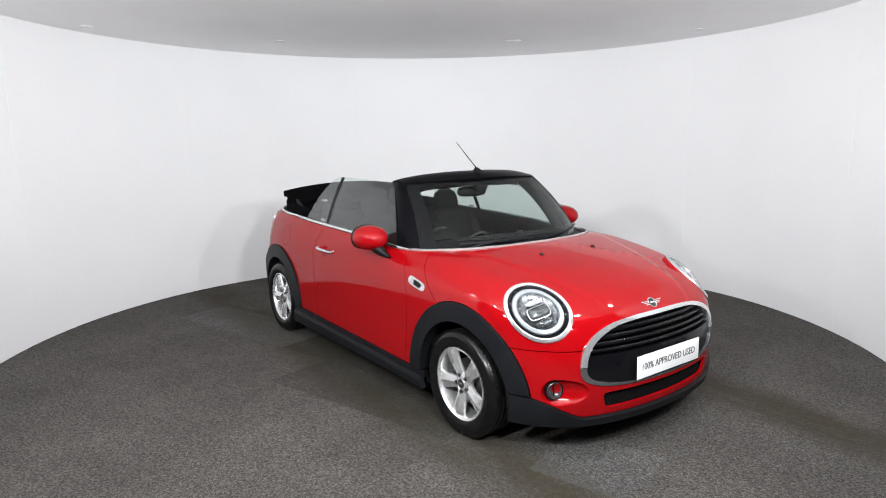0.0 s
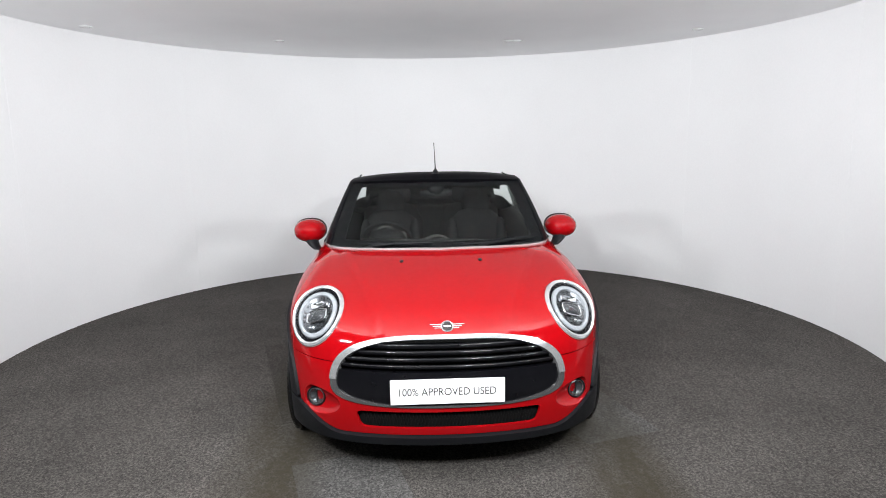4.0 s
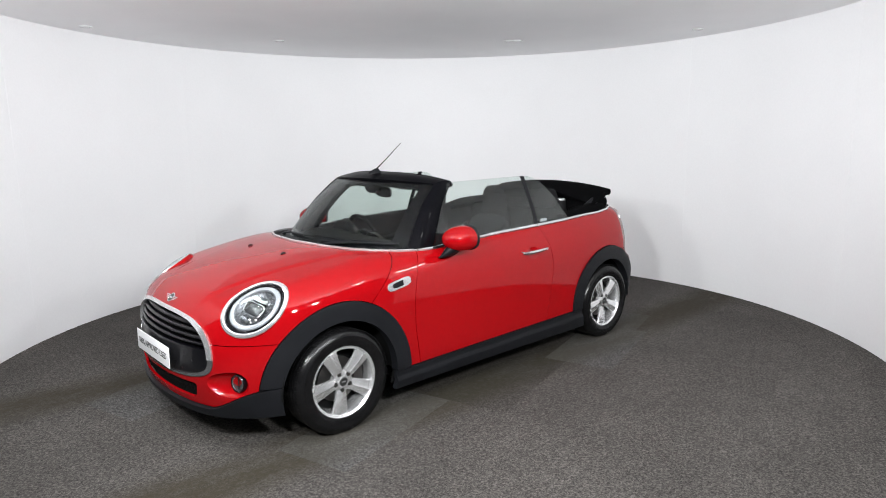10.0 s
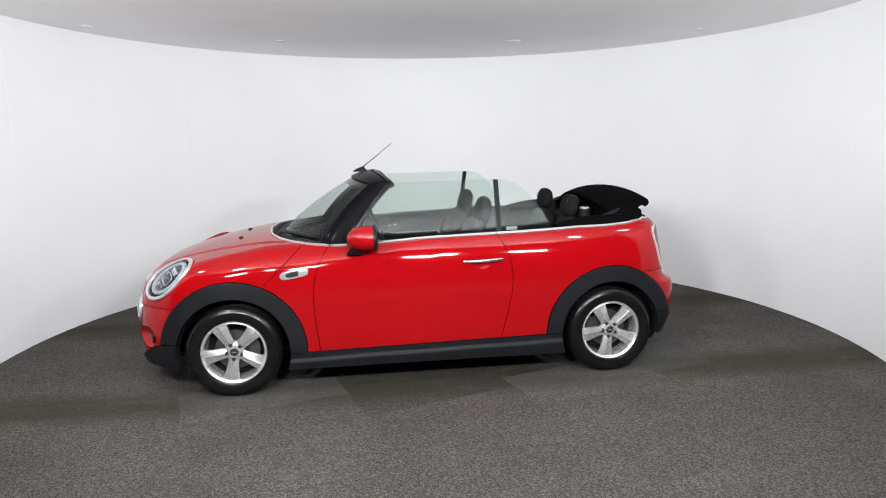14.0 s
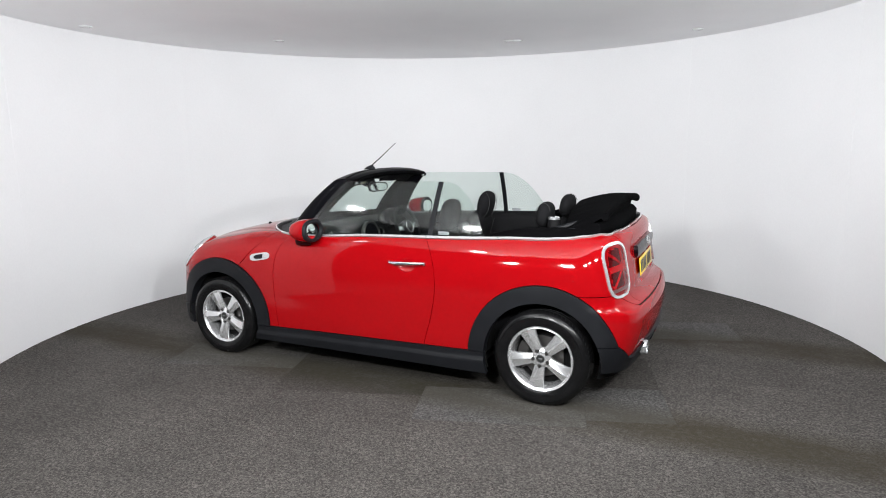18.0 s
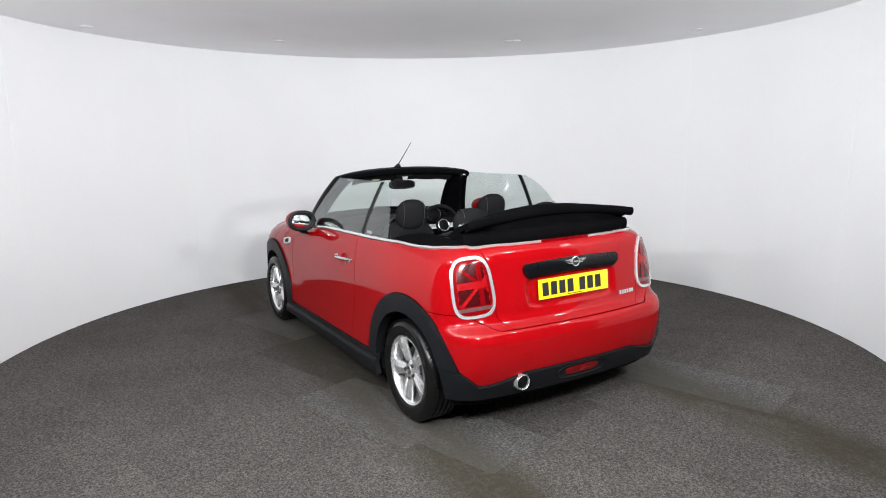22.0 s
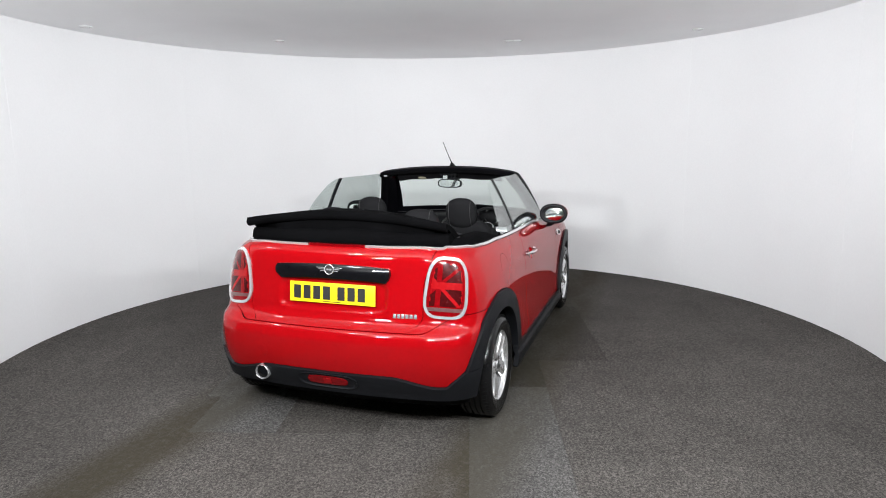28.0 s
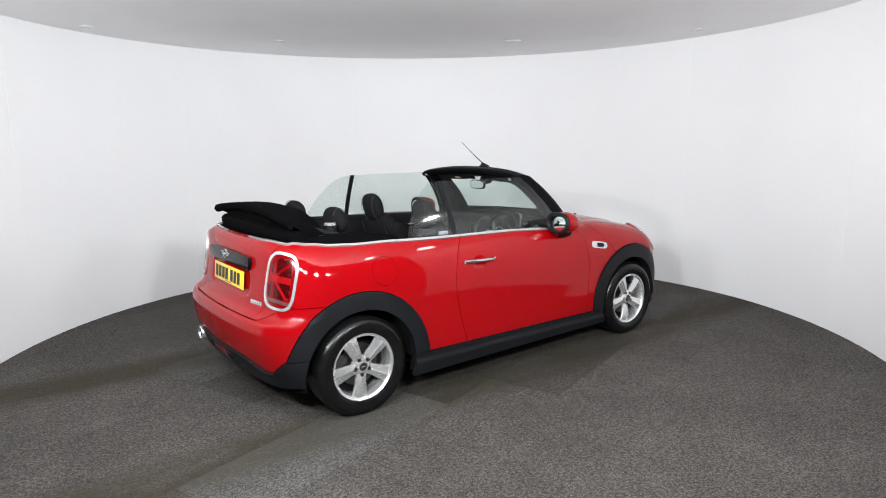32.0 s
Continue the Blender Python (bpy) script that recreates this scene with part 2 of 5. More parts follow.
def spin(bm, profile, seg=48, m=None, closed=False):
    """Turns a profile of (radius, height) round the z axis."""
    m = m or Matrix()
    rings = [[bm.verts.new(m @ Vector((r * math.cos(q), r * math.sin(q), h))) for q in (2 * math.pi * k / seg for k in range(seg))] for r, h in profile]
    loop = range(len(rings) if closed else len(rings) - 1)
    for i in loop:
        a, b = rings[i], rings[(i + 1) % len(rings)]
        for k in range(seg):
            bm.faces.new((a[k], a[(k + 1) % seg], b[(k + 1) % seg], b[k]))
    return bm


def ellipsoid(bm, c, s, m=None, u=24, v=16):
    bmesh.ops.create_uvsphere(bm, u_segments=u, v_segments=v, radius=1, matrix=Matrix.Translation(c) @ (m or Matrix()) @ Matrix.Diagonal((*s, 1)))
    return bm


def loft(bm, rows, closed=False, cap=False):
    """Skins rows of points, all of one length."""
    vs = [[bm.verts.new(p) for p in row] for row in rows]
    n = len(vs[0])
    for a, b in zip(vs, vs[1:]):
        for k in range(n if closed else n - 1):
            bm.faces.new((a[k], a[(k + 1) % n], b[(k + 1) % n], b[k]))
    if cap:
        bm.faces.new(vs[0][::-1])
        bm.faces.new(vs[-1])
    return bm


def thicken(bm, d):
    """Gives an open sheet the thickness d, inwards."""
    bm.normal_update()
    bmesh.ops.solidify(bm, geom=list(bm.faces), thickness=d)
    return bm


def curve(xs, ys):
    xs, ys = np.array(xs, float), np.array(ys, float)
    slope = np.gradient(ys, xs)

    def f(x):
        x = np.clip(x, xs[0], xs[-1])
        i = np.clip(np.searchsorted(xs, x) - 1, 0, len(xs) - 2)
        h = xs[i + 1] - xs[i]
        t = (x - xs[i]) / h
        return (2 * t**3 - 3 * t**2 + 1) * ys[i] + (t**3 - 2 * t**2 + t) * h * slope[i] + (3 * t**2 - 2 * t**3) * ys[i + 1] + (t**3 - t**2) * h * slope[i + 1]

    return f


# ------------------------------------------------------------ the car's skin, as one smooth solid
# x to the front, y to the car's left, z up, from the middle between the axles
AXLE, HUB = 1.2475, 0.290
hood_line = curve([-1.95, -1.6, -1.3, -1.0, 0.3, 0.7, 1.05, 1.255, 1.5, 1.7, 1.8, 1.9, 2.0], [1.037, 1.037, 1.037, 1.033, 0.985, 0.97, 0.962, 0.932, 0.882, 0.822, 0.782, 0.722, 0.64])
hood_crown = curve([-2.0, 0.3, 0.63, 1.0, 1.5, 2.0], [0.0, 0.0, 0.03, 0.06, 0.08, 0.08])
nose_line = curve([0.1, 0.2, 0.3, 0.45, 0.55, 0.65, 0.72, 0.8, 0.9, 1.1], [1.90, 1.94, 1.96, 1.965, 1.955, 1.935, 1.915, 1.885, 1.84, 1.75])
tail_line = curve([0.1, 0.25, 0.36, 0.5, 0.565, 0.60, 0.63, 0.66, 0.72, 0.85, 0.97, 1.08], [-1.72, -1.765, -1.81, -1.835, -1.832, -1.815, -1.768, -1.748, -1.738, -1.718, -1.704, -1.695])
half_width = curve([-2.0, -1.6, -1.25, -0.5, 0.6, 1.1, 1.4, 1.6, 1.8, 2.0], [0.76, 0.802, 0.834, 0.832, 0.826, 0.831, 0.818, 0.788, 0.735, 0.67])


def soft_max(a, b, k):
    h = np.maximum(k - np.abs(a - b), 0) / k
    return np.maximum(a, b) + h * h * k / 4


def flare(z):
    """How far the lower doors swing out towards the sill, from 0 to 1."""
    t = np.clip((0.50 - z) / 0.18, 0, 1)
    return t * t * (3 - 2 * t)


def skin(p):
    """Below zero inside the body, above zero outside."""
    x, y, z = p[..., 0], np.abs(p[..., 1]), p[..., 2]
    side = y - (half_width(x) - 1.5 * np.maximum(z - 0.6, 0) ** 3 + 0.005 * flare(z) * np.clip((0.95 - np.abs(x)) / 0.3, 0, 1) - 0.5 * np.maximum(0.32 - z, 0) ** 2)
    dome = np.clip((0.30 + 0.26 * (1.9 - x) / 0.9 - y) / 0.05 + 0.5, 0, 1)
    dome = 0.007 * dome * dome * (3 - 2 * dome) * np.clip((x - 0.85) / 0.15, 0, 1)
    top = z - (hood_line(x) - 0.004 - hood_crown(x) * y * y + dome)
    nose = x - (nose_line(z) - 0.25 * y**2 - 0.26 * y**4)
    tail = tail_line(z) + 0.10 * y**2 + 0.06 * y**4 - x
    round_top = 0.08 + 0.07 * np.clip((x - 0.0) / 0.8, 0, 1)
    f = soft_max(side, nose, 0.18)
    f = soft_max(f, tail, 0.2)
    return soft_max(f, top, round_top)


def skin_grid():
    """A close net of points over the half of the skin with y above zero: points, normals, faces."""
    step = 0.0125
    plan = [(1.0, x, y) for x, y in [(1.95, q) for q in np.arange(0, 0.83, step)] + [(q, 0.83) for q in np.arange(1.95, 1.0, -step)]]
    plan += [(q, q, 0.83) for q in np.arange(1.0, -0.95, -step)]
    plan += [(-0.95, x, y) for x, y in [(q, 0.83) for q in np.arange(-0.95, -1.85, -step)] + [(-1.85, q) for q in np.arange(0.83, -0.001, -step)]]
    plan = np.array(plan)
    plan[-1, 2] = 0
    d = plan[:, 1:] - np.c_[plan[:, 0], np.zeros(len(plan))]
    dist = np.linalg.norm(d, axis=1)
    d /= dist[:, None]
    up = np.r_[np.stack([np.ones(70), np.linspace(0.10, 0.97, 70)], 1), np.stack([np.linspace(1, 0, 62)[1:], np.full(61, 0.97)], 1)]
    reach = np.minimum(dist, 0.95)
    el = np.arctan2(up[None, :, 1] - 0.45, up[None, :, 0] * reach[:, None])
    el[:, -1] = math.pi / 2
    way = np.stack([np.cos(el) * d[:, :1], np.cos(el) * d[:, 1:], np.sin(el)], -1)
    o = np.zeros_like(way)
    o[..., 0], o[..., 2] = plan[:, :1], 0.45
    lo, hi = np.zeros(el.shape), np.full(el.shape, 1.6)
    for _ in range(26):
        mid = (lo + hi) / 2
        inside = skin(o + way * mid[..., None]) < 0
        lo, hi = np.where(inside, mid, lo), np.where(inside, hi, mid)
    p = o + way * lo[..., None]
    p[np.abs(p[..., 1]) < 1e-5, 1] = 0
    nrm = np.stack([skin(p + e) - skin(p - e) for e in np.eye(3) * 1e-3], -1)
    nrm /= np.linalg.norm(nrm, axis=-1, keepdims=True)
    a, b = el.shape
    i = np.arange(a * b).reshape(a, b)
    q = np.stack([i[:-1, :-1], i[1:, :-1], i[1:, 1:], i[:-1, 1:]], -1).reshape(-1, 4)
    return p.reshape(-1, 3), nrm.reshape(-1, 3), q


HALF = skin_grid()


def whole_grid():
    p, n, q = HALF
    flip = np.array([1, -1, 1.0])
    p, n, q = np.r_[p, p * flip], np.r_[n, n * flip], np.r_[q, q[:, ::-1] + len(p)]
    key = np.round(p * 20000).astype(np.int64)
    _, first, back = np.unique(key, axis=0, return_index=True, return_inverse=True)
    return p[first], n[first], back.reshape(-1)[q]


WHOLE = whole_grid()


def region(grid, cuts):
    """The piece of a net where every cut is above zero, cleanly trimmed along the cuts."""
    p, n, quads = grid
    p, n = p.copy(), n.copy()
    polys = []
    for g in cuts:
        s = g(p)
        s = np.where(np.abs(s) < 2e-5, 2e-5, s)
        pos = s > 0
        mixed = list(quads[pos[quads].any(1) & ~pos[quads].all(1)]) if len(quads) else []
        quads = quads[pos[quads].all(1)] if len(quads) else quads
        made, np_, nn_, out = {}, [], [], []
        for f in [*mixed, *polys]:
            inside = [pos[i] for i in f]
            if all(inside):
                out.append(list(f))
                continue
            if not any(inside):
                continue
            ring = []
            for k, i in enumerate(f):
                j = f[(k + 1) % len(f)]
                if pos[i]:
                    ring.append(i)
                if pos[i] != pos[j]:
                    e = (min(i, j), max(i, j))
                    if e not in made:
                        t = s[e[0]] / (s[e[0]] - s[e[1]])
                        made[e] = len(p) + len(np_)
                        np_.append(p[e[0]] + t * (p[e[1]] - p[e[0]]))
                        nn_.append(n[e[0]] + t * (n[e[1]] - n[e[0]]))
                    ring.append(made[e])
            if len(ring) > 2:
                out.append(ring)
        polys = out
        if np_:
            p, n = np.r_[p, np.array(np_)], np.r_[n, np.array(nn_)]
        used = np.zeros(len(p), bool)
        used[quads.reshape(-1)] = True
        used[np.array([i for f in polys for i in f], int)] = True
        at = np.cumsum(used) - 1
        p, n, quads = p[used], n[used], at[quads]
        polys = [[at[i] for i in f] for f in polys]
    n = n / np.linalg.norm(n, axis=1, keepdims=True)
    return p, n, quads.tolist() + [list(map(int, f)) for f in polys]


def panel(name, grid, cuts, mat, parent, label="", proud=0.0, depth=0.014, shape=None, mirrored=False):
    """A pressed panel of the skin: its face, and edges turned in by depth. proud: how far it stands out; shape(p): more of the same, point by point."""
    p, n, faces = region(grid, cuts)
    out = np.full(len(p), proud) + (shape(p) if shape else 0)
    q = p + n * out[:, None]
    count = {}
    for f in faces:
        for a, b in zip(f, f[1:] + f[:1]):
            count[(a, b)] = count.get((a, b), 0) + 1
    rim = [e for e in count if (e[1], e[0]) not in count]
    ids = sorted({i for e in rim for i in e})
    k = len(q)
    at = {i: k + j for j, i in enumerate(ids)}
    turned, low = q[ids], q[ids] - n[ids] * depth
    verts = np.r_[q, turned, low]
    flange = [[at[a], at[a] + len(ids), at[b] + len(ids), at[b]] for a, b in rim]
    if mirrored:
        verts = verts * np.array([1, -1, 1.0])
    faces = faces + flange
    faces = [f[::-1] for f in faces] if mirrored else faces
    me = bpy.data.meshes.new(name)
    me.from_pydata(verts.tolist(), [], faces)
    me.materials.append(mat)
    me.polygons.foreach_set("use_smooth", [True] * len(me.polygons))
    if shape is None:
        normals = np.zeros((len(verts), 3))
        normals[:k] = n * (np.array([1, -1, 1.0]) if mirrored else 1)
        me.normals_split_custom_set_from_vertices(normals.tolist())
    me.update()
    return link(name, me, parent, label)


# lines on the skin; each gives how far a point lies inside
def out_of(g):
    return lambda p: -g(p)


def belt(x):
    return 0.961 - 0.0405 * x


opening_half = curve([-1.645, -1.638, -1.61, -1.54, -1.43, -1.3, -1.0, -0.47, 0.0, 0.4, 0.63, 0.79, 0.9, 0.98, 1.04, 1.06], [0.0, 0.2, 0.47, 0.61, 0.685, 0.715, 0.735, 0.742, 0.742, 0.735, 0.712, 0.65, 0.555, 0.43, 0.2, 0.0])


_ox = -0.2925 - 1.3525 * np.cos(np.linspace(0, math.pi, 360))
OUTLINE = np.stack([_ox, opening_half(_ox)], 1)
_fx = -0.2925 - 1.3525 * np.cos(np.linspace(0, math.pi, 2600))
FINE_OUTLINE = np.stack([_fx, opening_half(_fx)], 1)


def off_opening(p):
    """How far a point stands outside the cabin's opening, seen from above."""
    out = np.full(len(p), 0.5)
    near = np.flatnonzero((p[:, 2] > 0.86) & (p[:, 0] < 1.25))
    q = np.abs(p[near, :2] * np.array([0, 1.0])) + p[near, :2] * np.array([1.0, 0])
    for a in range(0, len(near), 1500):
        b = q[a:a + 1500]
        d = np.sqrt(((b[:, :1] - FINE_OUTLINE[:, 0]) ** 2 + (b[:, 1:] - FINE_OUTLINE[:, 1]) ** 2).min(1))
        inside = (b[:, 0] > -1.645) & (b[:, 0] < 1.06) & (b[:, 1] < opening_half(b[:, 0]))
        out[near[a:a + 1500]] = np.where(inside, -d, d)
    return out


def no_less(g, d):
    return lambda p: g(p) - d


def no_more(g, d):
    return lambda p: d - g(p)


# ------------------------------------------------------------ the car: body panels
car = tagged(empty("convertible_car"), "red two-door convertible with its black soft top folded down", "car")
GAP = 0.0022  # half of a shut line

HEAD = Vector((1.638, 0.626, 0.741))
HEAD_N = Vector((0.583, 0.464, 0.667)).normalized()
HEAD_U = (Vector((-0.808, 0.247, 0.535)) - HEAD_N * Vector((-0.808, 0.247, 0.535)).dot(HEAD_N)).normalized()
HEAD_V = HEAD_N.cross(HEAD_U)
HEAD_A, HEAD_B = 0.186, 0.147  # half height and half width


def headlight(p):
    """Distance outside the headlight's oval (either side)."""
    q = (p * np.array([1, 1, 1.0]))
    q = np.c_[q[:, 0], np.abs(q[:, 1]), q[:, 2]] - np.array(HEAD)
    u, v = q @ np.array(HEAD_U) / HEAD_A, q @ np.array(HEAD_V) / HEAD_B
    far = np.where(p[:, 0] < 1.3, 1.0, 0.0)
    return (np.hypot(u, v) - 1) * 0.15 + far


def true(g):
    """Turns a rough measure into a distance, by how fast it changes."""
    def f(p):
        v = g(p)
        d = np.stack([g(p + e) - v for e in np.eye(3)[1:] * 1e-3], -1) / 1e-3
        return v / np.maximum(np.linalg.norm(d, axis=-1), 0.05)
    return f


@true
def grille(p):
    """Distance outside the grille's outline, seen from the front."""
    h = p[:, 2] - 0.505
    y, z = np.abs(p[:, 1]) / (0.550 - 0.035 * np.maximum(h, 0) / 0.2), np.where(h > 0, h / 0.190, h / 0.121)
    return ((y**3.4 + np.abs(z) ** np.where(h > 0, 3.0, 4.0)) ** (1 / 3.0) - 1) * 0.155 + np.where(p[:, 0] < 1.5, 1.0, 0.0)


@true
def intake(p):
    y, z = np.abs(p[:, 1]) / (0.425 + 0.3 * (p[:, 2] - 0.314)), (p[:, 2] - 0.314) / 0.041
    return ((y**28 + np.abs(z) ** 6) ** 0.25 - 1) * 0.041 + np.where(p[:, 0] < 1.5, 1.0, 0.0)


FOG = np.array([1.76, 0.622, 0.374])


def fog_pocket(p):
    d = np.c_[p[:, 0], np.abs(p[:, 1]), p[:, 2]] - FOG
    side = np.array([-0.5, 0.86, 0.0])
    u, v = d @ side, d[:, 2]
    u = np.where(u < 0, u / 2.1, u)
    return np.hypot(u / 0.075, v / 0.068) * 0.07 - 0.07 + np.where(p[:, 0] < 1.5, 1.0, 0.0)


def hood_cut(p):
    return (p[:, 0] - (0.815 + (0.93 - p[:, 2]) * 1.04)) * 0.7


def seam(z):
    return lambda p: p[:, 2] - z


def front_low(p):
    """The red bumper ends above this line, over the black lip."""
    t = np.clip((np.abs(p[:, 1]) - 0.5) / 0.28, 0, 1)
    return p[:, 2] - (0.236 + 0.11 * t * t * (3 - 2 * t))


door_front = curve([0.2, 0.3, 0.5, 0.7, 0.85, 0.95, 1.05], [0.705, 0.714, 0.735, 0.732, 0.69, 0.625, 0.55])
door_rear = curve([0.2, 0.31, 0.5, 0.72, 0.85, 0.98, 1.05], [-0.46, -0.482, -0.532, -0.556, -0.53, -0.464, -0.42])


def behind_door_front(p):
    return door_front(p[:, 2]) - p[:, 0]


def ahead_door_rear(p):
    return p[:, 0] - door_rear(p[:, 2])


def sill_top(p):
    return p[:, 2] - (0.281 - 0.0175 * p[:, 0])


def arch_out(end):
    return lambda p: np.hypot(p[:, 0] - end * AXLE, p[:, 2] - 0.285) - 0.458 + np.where(p[:, 0] * end < 0.4, 1.0, 0.0)


def arch_in(end):
    return lambda p: np.hypot(p[:, 0] - end * AXLE, p[:, 2] - 0.285) - 0.352 + np.where(p[:, 0] * end < 0.4, 1.0, 0.0)


TAIL = Vector((-1.640, 0.632, 0.828))
TAIL_N = Vector((-0.86, 0.44, 0.24)).normalized()
TAIL_U = (Vector((0.28, 0.0, 1.0)) - TAIL_N * Vector((0.28, 0.0, 1.0)).dot(TAIL_N)).normalized()
TAIL_V = TAIL_N.cross(TAIL_U)


@true
def tail_lamp(p):
    """Distance outside the rear lamp's rounded outline."""
    q = np.c_[p[:, 0], np.abs(p[:, 1]), p[:, 2]] - np.array(TAIL)
    u, v = q @ np.array(TAIL_U), q @ np.array(TAIL_V)
    return ((np.abs(u / 0.158) ** 3.4 + np.abs(v / (0.108 - 0.06 * u)) ** 3.4) ** (1 / 3.4) - 1) * 0.115 + np.where(p[:, 0] > -1.3, 1.0, 0.0)


def bumper_top(p):
    t = np.clip((np.abs(p[:, 1]) - 0.52) / 0.2, 0, 1)
    return p[:, 2] - (0.607 + 0.083 * t * t * (3 - 2 * t))


def boot_side(p):
    """Inside the boot lid's shut line."""
    return 0.525 + 0.05 * np.clip((p[:, 2] - 0.85) / 0.18, 0, 1) - 0.07 * np.clip(1 - (p[:, 2] - 0.607) / 0.08, 0, 1) ** 2 - np.abs(p[:, 1])


def smooth_step(t):
    t = np.clip(t, 0, 1)
    return t * t * (3 - 2 * t)


def rear_low(p):
    y = np.abs(p[:, 1])
    return np.minimum(p[:, 2] - (0.368 - 0.048 * smooth_step((y - 0.36) / 0.26)), np.maximum(p[:, 2] - 0.402, (0.748 - y) - 1.1 * (0.402 - p[:, 2])))


FUEL = np.array([-1.082, 0.84])


def fuel_disc(p):
    return np.hypot((p[:, 0] - FUEL[0]), p[:, 2] - FUEL[1]) - 0.083


HANDLE = np.array([-0.352, 0.802])


def handle_cup(p):
    return np.hypot((p[:, 0] - HANDLE[0]) / 0.062, (p[:, 2] - HANDLE[1]) / 0.043) * 0.05 - 0.05 + np.where(np.abs(p[:, 0]) > 0.7, 1.0, 0.0)


def front_end(p):
    return p[:, 0] - 0.4


def rear_end(p):
    return -0.4 - p[:, 0]


CHROME_W = 0.011
clear = no_less(off_opening, CHROME_W + GAP)

hood = panel("hood", WHOLE, [front_end, no_less(hood_cut, GAP), no_less(seam(0.578), GAP), no_less(arch_out(1), GAP), no_less(headlight, 0.004), no_less(grille, 0.004), clear], PAINT, car, "glossy red bonnet with rounded edges")
bumper_f = panel("front_bumper", WHOLE, [lambda p: p[:, 0] - 1.25, no_more(seam(0.578), -GAP), no_less(front_low, GAP), no_less(arch_out(1), GAP), no_less(headlight, 0.004), no_less(grille, 0.004), no_less(intake, 0.001), no_less(fog_pocket, 0.0)], PAINT, car, "red front bumper")
lip = panel("front_lip", WHOLE, [front_end, no_more(front_low, -GAP), no_less(seam(0.196), 0), lambda p: p[:, 0] - 1.5, no_less(arch_in(1), 0.0), lambda p: np.maximum(arch_out(1)(p) - GAP, 0.35 - GAP - p[:, 2])], PLASTIC, car, "black plastic front lip", proud=0.0145, depth=0.03, shape=lambda p: 0.006 * np.clip((0.66 - np.abs(p[:, 1])) / 0.2, 0, 1))
def plate_recess(p):
    r = (np.abs(p[:, 1]) / 0.325) ** 6 + np.abs((p[:, 2] - 0.772) / 0.083) ** 6
    t = np.clip((1.2 - r) / 0.5, 0, 1)
    return -0.016 * t * t * (3 - 2 * t)


boot = panel("boot_lid", WHOLE, [rear_end, no_less(boot_side, GAP), no_less(seam(0.607), GAP), clear, no_less(tail_lamp, 0.003)], PAINT, car, "red boot lid", depth=0.02, shape=plate_recess)
bumper_r = panel("rear_bumper", WHOLE, [lambda p: -1.28 - p[:, 0], no_more(bumper_top, -GAP), no_less(rear_low, GAP), no_less(arch_out(-1), GAP), no_less(tail_lamp, 0.003)], PAINT, car, "red rear bumper")
valance = panel("rear_valance", WHOLE, [rear_end, no_more(rear_low, -GAP), no_less(seam(0.240), 0), lambda p: -1.36 - p[:, 0], no_less(arch_in(-1), 0.0), lambda p: np.maximum(arch_out(-1)(p) - GAP, 0.40 - GAP - p[:, 2])], PLASTIC, car, "black plastic rear valance", proud=0.014, depth=0.03)
doors = []
